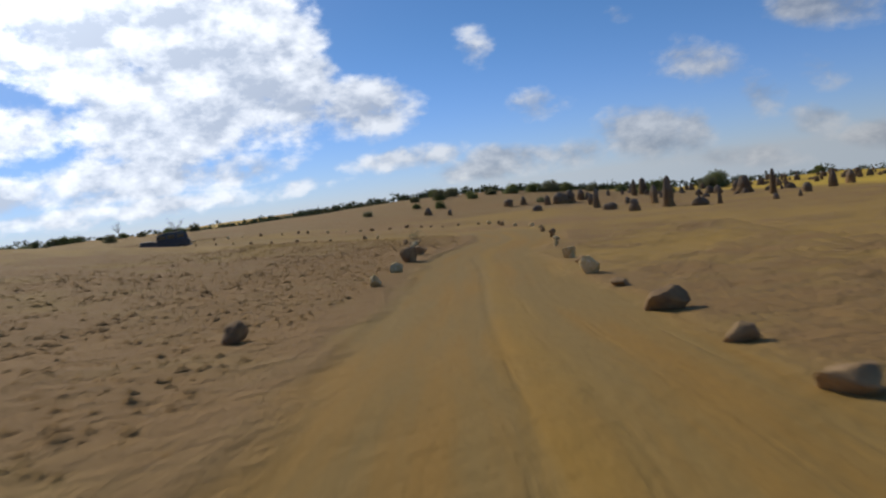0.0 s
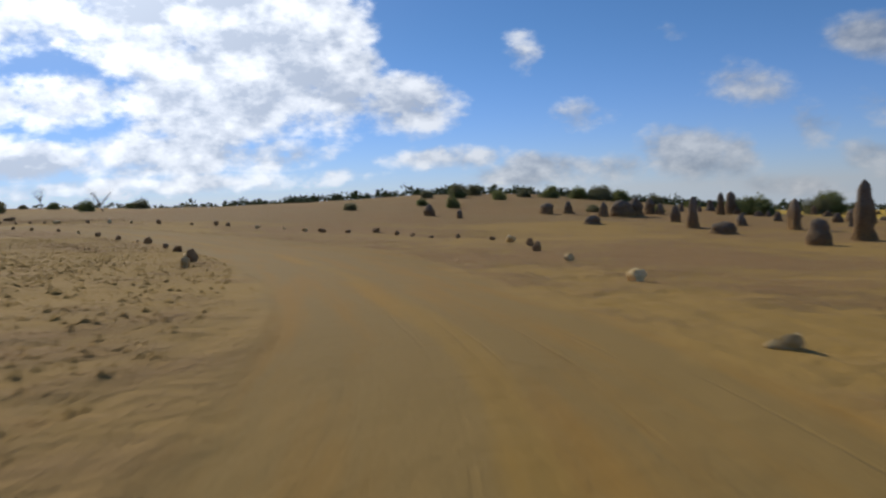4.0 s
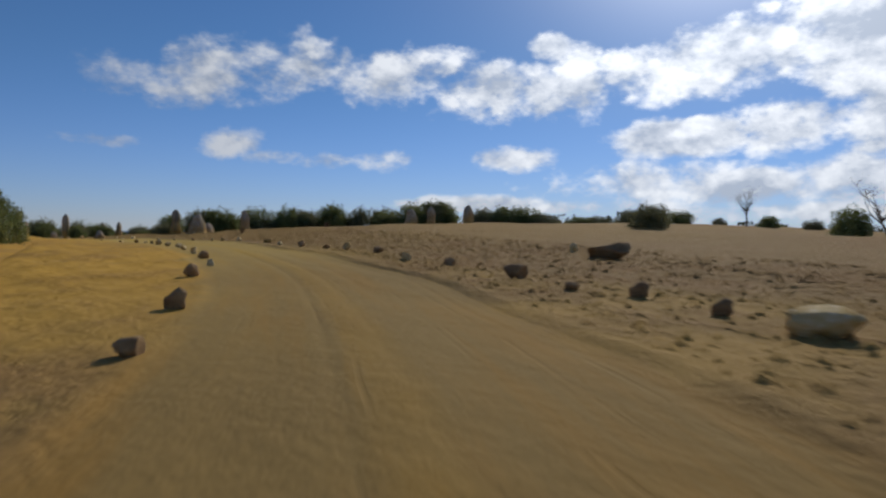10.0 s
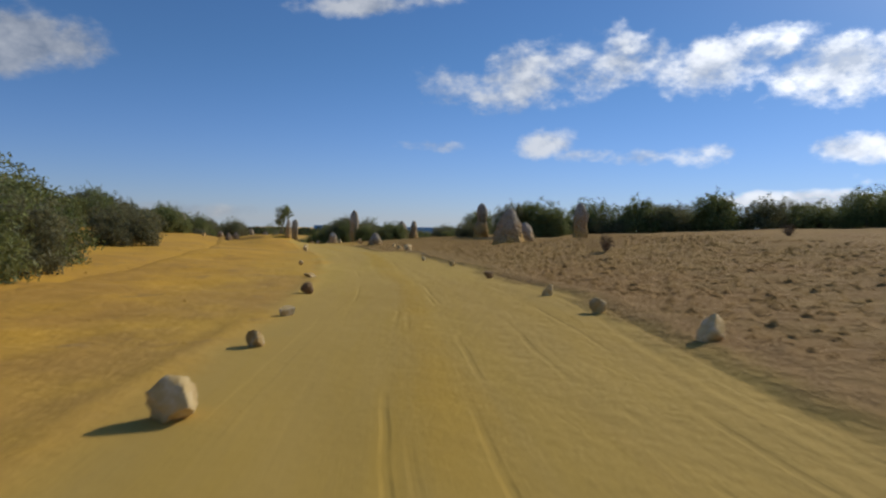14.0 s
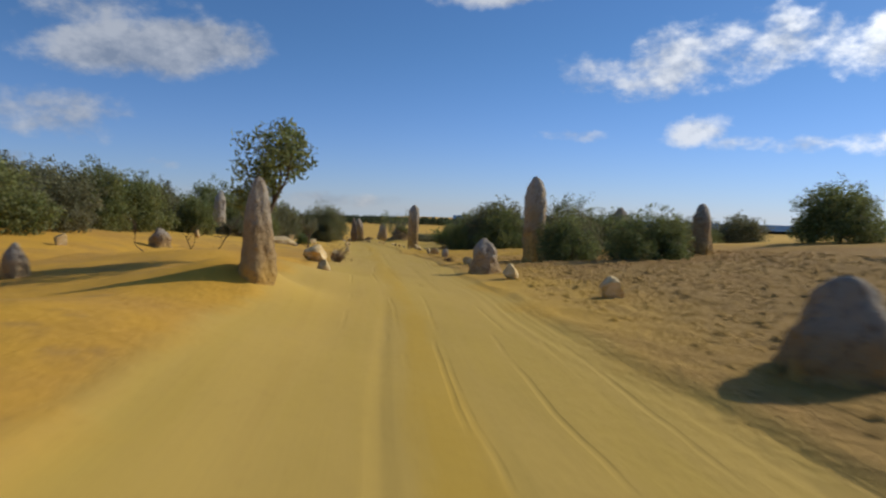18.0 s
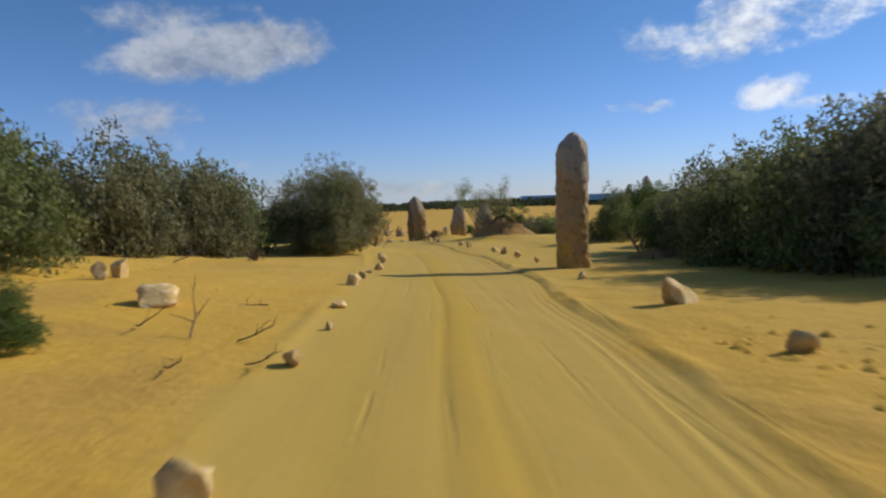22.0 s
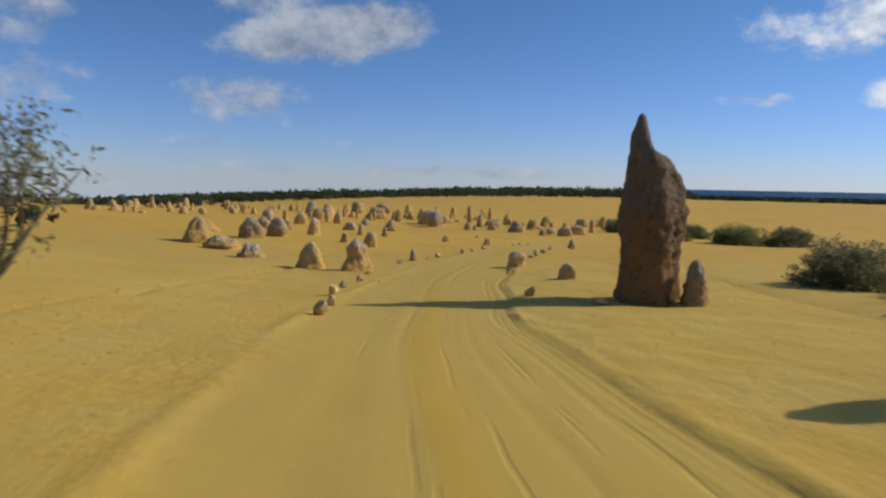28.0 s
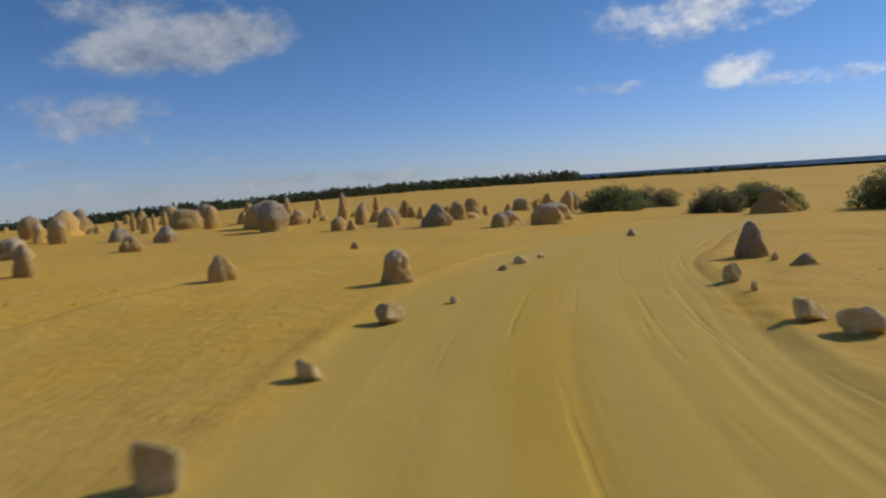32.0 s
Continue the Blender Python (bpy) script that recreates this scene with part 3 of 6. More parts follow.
M_ROOTS = surface("root_mound_soil", ((0.36, 0.20, 0.07), (0.47, 0.28, 0.09), (0.22, 0.12, 0.055)), (1.2, 9.0), 0.95, (0.9, 0.05), 0.1)
M_BARK = surface("grey_bark", ((0.09, 0.065, 0.045), (0.15, 0.11, 0.08), (0.22, 0.18, 0.14)), (2.0, 14.0), 0.9, (0.7, 0.02), 0.15)
M_DEAD = surface("dry_twig", ((0.16, 0.10, 0.055), (0.24, 0.16, 0.09), (0.30, 0.22, 0.14)), (2.0, 14.0), 0.9, (0.4, 0.01), 0.2)
M_SEA = surface("sea_water", ((0.02, 0.07, 0.14), (0.03, 0.09, 0.17), (0.05, 0.12, 0.20)), (0.002, 0.02), 0.85, (0.0, 0.1), 0.0, spec=0.05)


# ---- helpers for building ----
def mesh_of(name, verts, faces, material, smooth=False):
    me = bpy.data.meshes.new(name)
    me.from_pydata([tuple(v) for v in verts], [], [tuple(int(i) for i in f) for f in faces])
    me.materials.append(material)
    if smooth:
        me.polygons.foreach_set("use_smooth", [True] * len(me.polygons))
    me.update()
    return me


def grid_mesh(name, pts, material, smooth=True):
    """A sheet from an array of points, rows by columns."""
    r, c = pts.shape[:2]
    i = np.arange(r * c).reshape(r, c)
    faces = np.stack([i[:-1, :-1], i[:-1, 1:], i[1:, 1:], i[1:, :-1]], -1).reshape(-1, 4)
    me = bpy.data.meshes.new(name)
    me.vertices.add(r * c)
    me.vertices.foreach_set("co", pts.reshape(-1, 3).astype(np.float32).ravel())
    me.loops.add(faces.size)
    me.loops.foreach_set("vertex_index", faces.astype(np.int32).ravel())
    me.polygons.add(len(faces))
    me.polygons.foreach_set("loop_start", np.arange(0, faces.size, 4, dtype=np.int32))
    me.polygons.foreach_set("loop_total", np.full(len(faces), 4, dtype=np.int32))
    me.update(calc_edges=True)
    me.validate()
    me.materials.append(material)
    if smooth:
        me.polygons.foreach_set("use_smooth", np.ones(len(faces), dtype=bool))
    return me


def part(name, me, parent, label=""):
    ob = new(name, me)
    ob.parent = parent
    return tagged(ob, label)


def thing(name, x, y, label, category, group="", sink=0.0, turn=0.0, scale=1.0):
    ob = new(name)
    ob.empty_display_size = 0.2
    ob.matrix_basis = Matrix.LocRotScale((x, y, height(x, y) - sink), Euler((0, 0, turn)), (scale, scale, scale))
    return tagged(ob, label, category, group)


def wave(x, y, scale, seed=0.0):
    """Cheap smooth noise over arrays, about -1 to 1."""
    x, y = x * scale + seed * 3.1, y * scale - seed * 1.7
    return (np.sin(x * 1.7 + 1.3 * np.sin(y * 1.1 + seed)) + np.sin(y * 1.9 + 1.7 * np.sin(x * 0.8 + 2 * seed)) + np.sin((x + y) * 1.3 + 1.1 * np.sin((x - y) * 1.5))) / 3


def profile(s, off):
    """Height of the driven strip over the bare land: shallow wheel lanes, tyre grooves, pushed-up edges."""
    wide = widening(s)
    z = 0.012 * wave(s * 0.5, off, 1.0, 2.0) + 0.006 * wave(s, off * 2, 1.7, 5.0)
    for lane in (-0.55, 1.75):
        z -= 0.007 * np.exp(-((off - lane - 0.12 * np.sin(s * 0.13)) / 0.38) ** 2)
    crest = centre_line(s)
    rough = 1 - 0.75 * np.exp(-((s - 82) / 34) ** 2)
    z += rough * 0.006 * np.exp(-((off - crest) / 0.22) ** 2)
    # narrow grooves left by single tyres, coming and going along the run
    for k, (at, deep, thin) in enumerate(((-0.32, 0.012, 0.06), (0.24, 0.009, 0.06), (0.80, 0.007, 0.06))):
        here = np.clip(0.5 + np.sin(s * (0.11 + 0.03 * k) + k * 1.9) + 0.5 * np.sin(s * 0.43 + k), 0, 1)
        z -= rough * deep * here * np.exp(-((off - crest - at - 0.10 * np.sin(s * (0.19 + 0.04 * k) + k)) / thin) ** 2)
    # several parallel ruts and a broken berm along the outer edge
    edge = outer_edge(s)
    broken = np.clip(0.65 + 0.35 * np.sin(s * 0.9) * np.sin(s * 0.37) + 0.3 * wave(s, off * 3, 1.3, 7.0) + 0.3 * wave(s, off * 2, 3.7, 2.0), 0, 1.3)
    heap = 0.3 + 0.5 * np.clip((s - 118) / 12, 0, 1) + 0.4 * np.clip((s - 200) / 12, 0, 1) + 0.4 * np.clip((150 - s) / 15, 0, 1) * np.clip((s - 100) / 10, 0, 1)
    z += 0.065 * heap * broken * (0.55 + 0.45 * wave(s, off, 2.3, 4.0)) * np.exp(-((off - edge) / 0.13) ** 2)
    # the crust past the berm lies a little higher than the lane
    z += 0.028 * heap * np.clip((off - edge + 0.1) / 0.25, 0, 1) * np.clip((edge + 4.0 - off) / 3.0, 0, 1) * (1 + 0.6 * wave(s, off, 1.1, 8.0) + 0.5 * wave(s, off, 2.9, 3.0))
    for k, (at, deep) in enumerate(((-0.24, 0.035), (-0.38, 0.018), (-0.52, 0.022), (-0.70, 0.012))):
        z -= rough * heap * deep * np.clip(0.75 + 0.4 * np.sin(s * (0.21 + 0.05 * k) + 2 * k), 0.1, 1.1) * np.exp(-((off - edge - at - 0.03 * np.sin(s * 0.6)) / 0.04) ** 2)
    inner = -1.75 - 0.35 * wide - 0.2 * np.sin(s * 0.17 + 2)
    z += 0.028 * (0.6 + 0.4 * np.sin(s * 0.8)) * np.exp(-((off - inner) / 0.16) ** 2)
    return z


def widening(s):
    """Extra width where the track joins the other one."""
    return 4.2 * np.exp(-((s - 82) / 24) ** 2)


def centre_line(s):
    return 0.45 + 0.15 * np.sin(s * 0.11) + 0.06 * np.sin(s * 0.45)


def outer_edge(s):
    return 2.75 + widening(s) + 0.25 * np.sin(s * 0.21) + 0.10 * np.sin(s * 0.7)


def lumps(x, y, off):
    """Small relief of the undriven land."""
    away = np.clip((np.abs(off - 0.7) - 2.6) / 3.0, 0, 1)
    crusted = np.clip((x + 105) / 15, 0, 1) * np.clip((np.abs(off - 0.7) - 2.5) / 0.8, 0, 1) * np.where(off > 0, 1.0, np.clip((x + 55) / 30, 0, 1))
    fine = crusted * (0.03 * wave(x, y, 2.6, 6.0) + 0.028 * wave(x, y, 5.3, 9.0))
    return away * (0.07 * wave(x, y, 0.45, 1.0) + 0.03 * wave(x, y, 1.3, 3.0)) + fine + np.clip((np.abs(off) - 12) / 30, 0, 1) * 0.25 * wave(x, y, 0.11, 4.0)


def heights(x, y):
    s, off = beside(x, y)
    return lay(x, y) + lumps(x, y, off)


def height(x, y):
    return float(heights(x, y)[0])


# ---- ground, track and sea ----
def axis(lo, hi, step, reach):
    core = list(np.arange(lo, hi + step / 2, step))
    a, b, grow = [lo], [hi], step
    while a[-1] > -reach:
        grow *= 1.32
        a.append(a[-1] - grow)
        b.append(b[-1] + grow)
    return np.array(a[:0:-1] + core + b[1:])


def build_ground():
    xs, ys = axis(-300, 75, 1.0, 2600), axis(-35, 130, 1.0, 2600)
    gx, gy = np.meshgrid(xs, ys)
    x, y = gx.ravel(), gy.ravel()
    s, off = beside(x, y)
    z = lay(x, y) + lumps(x, y, off)
    far = np.clip((np.hypot(x + 80, y - 60) - 1150) / 700, 0, 1)
    bearing = np.degrees(np.arctan2(-(x + 172), y - 52))
    inland = np.clip((bearing - 96) / 12, 0, 1) * np.clip((180 - bearing) / 20, 0, 1)
    fall = np.clip((x - 60) / 400, 0, 1)     # the land drops away east of the rise
    z = z * (1 - far) + far * (np.where(x < -200, -16.0, 6.0) - 90 * inland - 240 * fall)
    # under the laid strip the sheet keeps a little lower
    under = np.clip((np.where(off > 0, ROAD_RIGHT, -ROAD_LEFT) - np.abs(off)) / 1.2, 0, 1) * (s > 1.0) * (s < LINE_RUN[-1] - 1.0)
    z -= 0.22 * under
    ob = new("ground", grid_mesh("ground", np.stack([x, y, z], -1).reshape(*gx.shape, 3), M_SAND))
    tagged(ob, "ochre desert sand with crusted patches and low rises", "ground", kind="structure")


ROAD_LEFT, ROAD_RIGHT = -7.0, 11.0


def build_road():
    runs = np.arange(0.5, LINE_RUN[-1] - 0.5, 0.28)
    offs = np.r_[np.arange(ROAD_LEFT, -2.4, 0.2), np.arange(-2.4, 4.2, 0.055), np.arange(4.2, ROAD_RIGHT + 0.01, 0.16)]
    cx, cy = np.interp(runs, LINE_RUN, LINE[:, 0]), np.interp(runs, LINE_RUN, LINE[:, 1])
    wx, wy = np.interp(runs, LINE_RUN, LINE_WAY[:, 0]), np.interp(runs, LINE_RUN, LINE_WAY[:, 1])
    x = cx[:, None] + offs * wy[:, None]
    y = cy[:, None] - offs * wx[:, None]
    s, off = np.repeat(runs, len(offs)), np.tile(offs, len(runs))
    xf, yf = x.ravel(), y.ravel()
    z = lay(xf, yf) + lumps(xf, yf, off) + profile(s, off)
    side = np.minimum(off - ROAD_LEFT, ROAD_RIGHT - off)
    z -= 0.16 * np.clip(1 - side / 0.6, 0, 1)
    me = grid_mesh("road", np.stack([xf, yf, z], -1).reshape(len(runs), len(offs), 3), M_ROAD)
    # first layer: run and offset from the centre streak; second: distance inside the driven strip
    edge_l = -1.75 - 0.35 * widening(s)
    inside = np.minimum(off - edge_l, outer_edge(s) - 0.1 - off)
    corner = np.empty(len(me.loops), dtype=np.int32)
    me.loops.foreach_get("vertex_index", corner)
    for name, u, v in (("run", s, off - centre_line(s)), ("strip", inside, outer_edge(s) - off)):
        layer = me.uv_layers.new(name=name)
        layer.data.foreach_set("uv", np.stack([u[corner], v[corner]], -1).astype(np.float32).ravel())
    tagged(new("road", me), "sandy one-lane track with wheel ruts and pushed-up edges", "road", kind="structure")


def build_sea():
    me = grid_mesh("water", np.array([[(-1400, 40, -13.5), (-1400, 4500, -13.5)], [(-4900, -60, -13.5), (-4900, 4500, -13.5)]], float), M_SEA)
    tagged(new("water", me), "thin blue strip of sea on the horizon", "sea", kind="structure")


# ---- kinds of things ----
def rock_mesh(seed, facets=9, flat=0.75):
    """A broken limestone block: a ball cut by planes and roughened, 1 m across, base at 0."""
    rnd = random.Random(seed)
    bm = bmesh.new()
    bmesh.ops.create_icosphere(bm, subdivisions=3, radius=1.0)
    planes = []
    for _ in range(facets):
        d = Vector((rnd.gauss(0, 1), rnd.gauss(0, 1), rnd.gauss(0, 0.9))).normalized()
        planes.append((d, rnd.uniform(0.46, 0.78)))
    for v in bm.verts:
        for d, k in planes:
            over = v.co.dot(d) - k
            if over > 0:
                v.co -= d * over
        p = v.co * 2.2 + Vector((seed * 3.7, 0, 0))
        v.co *= 1 + 0.16 * noise.noise(p) + 0.09 * noise.noise(p * 2.7) + 0.05 * noise.noise(p * 6.5)
    lo = [min(v.co[i] for v in bm.verts) for i in range(3)]
    hi = [max(v.co[i] for v in bm.verts) for i in range(3)]
    for v in bm.verts:
        v.co = Vector(((v.co.x - (lo[0] + hi[0]) / 2) / (hi[0] - lo[0]), (v.co.y - (lo[1] + hi[1]) / 2) / (hi[0] - lo[0]), (v.co.z - lo[2]) / (hi[2] - lo[2])))
    me = bpy.data.meshes.new("rock")
    bm.to_mesh(me)
    bm.free()
    me.polygons.foreach_set("use_smooth", [True] * len(me.polygons))
    me.set_sharp_from_angle(angle=radians(48))
    return me


def make_rock_meshes():
    out = []
    for i in range(20):
        me = rock_mesh(i + 1, 7 + i % 5)
        me.materials.append(M_DARK_ROCK if i % 5 == 4 else M_ROCK)
        out.append(me)
    return out


def place_rocks(rows, label):
    for i, (x, y, w, h) in enumerate(rows):
        rnd = random.Random(int(abs(x * 37 + y * 91)))
        pick = rnd.choice([4, 9, 14, 19]) if rnd.random() < (0.7 if x > -12 else 0.2 if x > -45 else 0.0) else rnd.choice([k for k in range(20) if k % 5 != 4])
        h = min(h, 0.9 * w)
        ob = new("rock", ROCKS[pick])
        ob.matrix_basis = Matrix.LocRotScale((x, y, road_top(x, y) - 0.24 * h), Euler((rnd.uniform(-0.15, 0.15), rnd.uniform(-0.15, 0.15), rnd.uniform(0, 6.28))), (w * 0.92, w * rnd.uniform(0.75, 0.95), h * 1.26))
        size = "large" if w > 0.75 else "small" if w < 0.35 else "knee-high" if h > 0.4 else "low"
        tagged(ob, f"{size} {'brown' if pick % 5 == 4 else 'pale'} {label}", "rock", "rocks beside the track")


def road_top(x, y):
    s, off = beside(x, y)
    z = lay(x, y) + lumps(x, y, off)
    if -7 < off[0] < 11:
        z = z + profile(s, off)
    return float(z[0])


def pinnacle_mesh(h, w, seed, fine=True, bulk=3.0, lean=(0.0, 0.0), depth=0.8, foot=0.25, waist=0.0, horn=0.0, horn_at=0.0, material=None, rough=1.0):
    """A standing stone: rings of an uneven section up a tapering, leaning, pitted column."""
    rnd = random.Random(seed)
    rings, sides = (84, 72) if fine and h > 2.0 else (40, 44) if fine else (12, 14)
    ph = [rnd.uniform(0, 6.28) for _ in range(6)]
    pts = np.empty((rings + 1, sides, 3))
    for i in range(rings + 1):
        u = i / rings
        taper = max(0.0, 1 - u ** bulk) ** 0.55
        swell = 1 + foot * (1 - u) ** 4 - waist * math.exp(-((u - 0.35) / 0.15) ** 2) + 0.07 * math.sin(u * 7 + ph[0]) + 0.05 * math.sin(u * 13 + ph[1])
        for j in range(sides):
            a = 2 * math.pi * j / sides
            groove = 1 + 0.10 * math.sin(2 * a + ph[2]) + 0.07 * math.sin(3 * a + ph[3] + u * 1.5) + 0.05 * math.sin(5 * a + ph[4] + u * 2.5)
            r = 0.5 * w * taper * swell * groove
            p = Vector((r * math.cos(a), r * math.sin(a) * depth, -0.25 + u * (h + 0.25)))
            q = Vector((p.x * 1.6, p.y * 1.6, p.z * 1.0)) + Vector((seed * 1.9, 0, 0))
            k = min(1.0, rough + 0.15) * (0.24 * noise.noise(q) + 0.18 * noise.noise(q * 2.6)) + (rough * (0.15 * noise.noise(q * 5.5) + 0.10 * noise.noise(q * 12)) if fine else 0)
            k *= 0.5 * w * (0.35 + 0.65 * taper)
            p.x += k * math.cos(a)
            p.y += k * math.sin(a) * depth
            if u > 0.5:
                p.z += (u - 0.5) * 2 * 0.10 * w * noise.noise(Vector((p.x * 3 / w, p.y * 3 / w, seed)))
            if horn:
                p.z += horn * h * (max(0.0, math.cos(a - horn_at)) ** 2 * u ** 8 * min(1.0, taper * 2.2) + 0.35 * u ** 8 * math.cos(a - horn_at) * taper)
            pts[i, j] = (p.x + lean[0] * h * u ** 1.2, p.y + lean[1] * h * u ** 1.2, p.z)
    verts = pts.reshape(-1, 3)
    k = np.arange((rings + 1) * sides).reshape(rings + 1, sides)
    nxt = np.roll(k, -1, axis=1)
    faces = np.stack([k[:-1], nxt[:-1], nxt[1:], k[1:]], -1).reshape(-1, 4).tolist()
    faces.append(k[-1].tolist())
    return mesh_of("pinnacle", verts, faces, material or M_PINNACLE, smooth=True)


def place_pinnacle(x, y, w, h, seed, label, turn=0.0, **shape):
    ob = new("limestone_pinnacle", pinnacle_mesh(h, w, seed, **shape))
    ob.matrix_basis = Matrix.LocRotScale((x, y, height(x, y) - 0.02), Euler((0, 0, turn)), (1, 1, 1))
    return tagged(ob, label, "pinnacle", "limestone pinnacles")


def tube(path, radii, sides=6):
    """Points and faces of a round limb along a path."""
    verts, faces = [], []
    path = [Vector(p) for p in path]
    for i, p in enumerate(path):
        d = (path[min(i + 1, len(path) - 1)] - path[max(i - 1, 0)]).normalized()
        side = d.cross(Vector((0.3, 0.9, 0.1))).normalized()
        up = d.cross(side)
        for j in range(sides):
            a = 2 * math.pi * j / sides
            verts.append(p + (side * math.cos(a) + up * math.sin(a)) * radii[i])
    for i in range(len(path) - 1):
        for j in range(sides):
            k = (j + 1) % sides
            faces.append((i * sides + j, i * sides + k, (i + 1) * sides + k, (i + 1) * sides + j))
    return verts, faces


def join(pieces):
    verts, faces = [], []
    for v, f in pieces:
        base = len(verts)
        verts += list(v)
        faces += [tuple(i + base for i in q) for q in f]
    return verts, faces


def limb_path(rnd, start, way, length, bend=0.25, steps=6):
    p, d, out = Vector(start), Vector(way).normalized(), [Vector(start)]
    for _ in range(steps):
        d = (d + Vector((rnd.gauss(0, bend), rnd.gauss(0, bend), rnd.gauss(0.06, bend * 0.6)))).normalized()
        p = p + d * (length / steps)
        out.append(p.copy())
    return out


def leaves(rs, centres, spread, count, size, thin=0.3):
    """count small leaf blades round each centre; returns points and faces."""
    c = np.repeat(np.asarray(centres, float), count, axis=0)
    n = len(c)
    c = c + np.clip(rs.normal(0, 1, (n, 3)), -1.3, 1.3) * spread
    d = rs.normal(0, 1, (n, 3)) + np.array([0, 0, 0.5])
    d /= np.linalg.norm(d, axis=1)[:, None]
    e = np.cross(d, rs.normal(0, 1, (n, 3)))
    e /= np.linalg.norm(e, axis=1)[:, None] + 1e-9
    length = size * rs.uniform(0.6, 1.4, (n, 1))
    d, e = d * length, e * length * thin
    verts = np.stack([c - d * 0.5, c + e * 0.5, c + d * 0.5, c - e * 0.5], 1).reshape(-1, 3)
    return verts, np.arange(4 * n).reshape(-1, 4)


def leaf_mesh(name, verts, faces, material):
    me = bpy.data.meshes.new(name)
    me.vertices.add(len(verts))
    me.vertices.foreach_set("co", np.asarray(verts, np.float32).ravel())
    me.loops.add(faces.size)
    me.loops.foreach_set("vertex_index", faces.astype(np.int32).ravel())
    me.polygons.add(len(faces))
    me.polygons.foreach_set("loop_start", np.arange(0, faces.size, 4, dtype=np.int32))
    me.polygons.foreach_set("loop_total", np.full(len(faces), 4, dtype=np.int32))
    me.update(calc_edges=True)
    me.materials.append(material)
    return me


def bush_parts(seed, high, wide, dense=1.0, material=None, blade=0.13, base=0.12, open_under=0.0, thin=0.38, count=17, fuzz=1.0):
    """Meshes of a shrub: stems, limbs and a crown of leaf clumps with an uneven outline. Returns trunk, limbs, crown."""
    rnd, rs = random.Random(seed), np.random.RandomState(seed)
    lobes = []
    for i in range(9):
        a, r = rnd.uniform(0, 6.28), rnd.uniform(0.12, 0.36) * wide
        z = high * rnd.uniform(0.38 + open_under * 0.3, 0.80)
        rad = wide * rnd.uniform(0.17, 0.27)
        rz = min(rad * rnd.uniform(0.8, 1.15), high * 0.36)
        cap = high * (1 - 0.5 * (r / (0.5 * wide)) ** 2) * rnd.uniform(0.85, 1.08)
        lobes.append((r * math.cos(a), r * math.sin(a), max(min(z, cap - rz), rz * 0.8), rad, rz))
    lobes.append((0, 0, high * 0.62, wide * 0.25, high * 0.36))
    if not open_under:
        for i in range(7):
            a = i * 0.9 + rnd.uniform(0, 0.5)
            lobes.append((0.34 * wide * math.cos(a), 0.34 * wide * math.sin(a), high * 0.24, wide * 0.17, high * 0.22))
    centres = []
    for cx, cy, cz, rad, rz in lobes:
        k = int(75 * dense)
        d = rs.normal(0, 1, (k, 3))
        d /= np.linalg.norm(d, axis=1)[:, None]
        d *= rs.uniform(0.35, 1.06, (k, 1))
        centres.append(np.array([cx, cy, cz]) + d * np.array([rad, rad, rz]))
    centres = np.concatenate(centres)
    centres = centres[centres[:, 2] > base * high * 0.3]
    verts, faces = leaves(rs, centres, fuzz * (0.03 * high ** 0.5 + 0.014 * wide), count, blade, thin)
    crown = leaf_mesh("crown", verts, faces, material or M_LEAF)
    stems, limbs = [], []
    for i in range(3):
        a = rnd.uniform(0, 6.28)
        p = limb_path(rnd, (0.06 * i, 0.05 * math.sin(i), -0.15), (math.cos(a) * 0.35, math.sin(a) * 0.35, 1), high * 0.55, 0.2)
        stems.append(tube(p, [high * 0.022 * (1 - 0.11 * k) for k in range(len(p))]))
        for k in range(4):
            b = rnd.uniform(0, 6.28)
            q = limb_path(rnd, p[rnd.randint(2, 5)], (math.cos(b), math.sin(b), 0.7), wide * 0.33, 0.3)
            limbs.append(tube(q, [high * 0.009 * (1 - 0.13 * j) for j in range(len(q))], 5))
    return mesh_of("trunk", *join(stems), M_BARK, True), mesh_of("branchwork", *join(limbs), M_BARK, True), crown


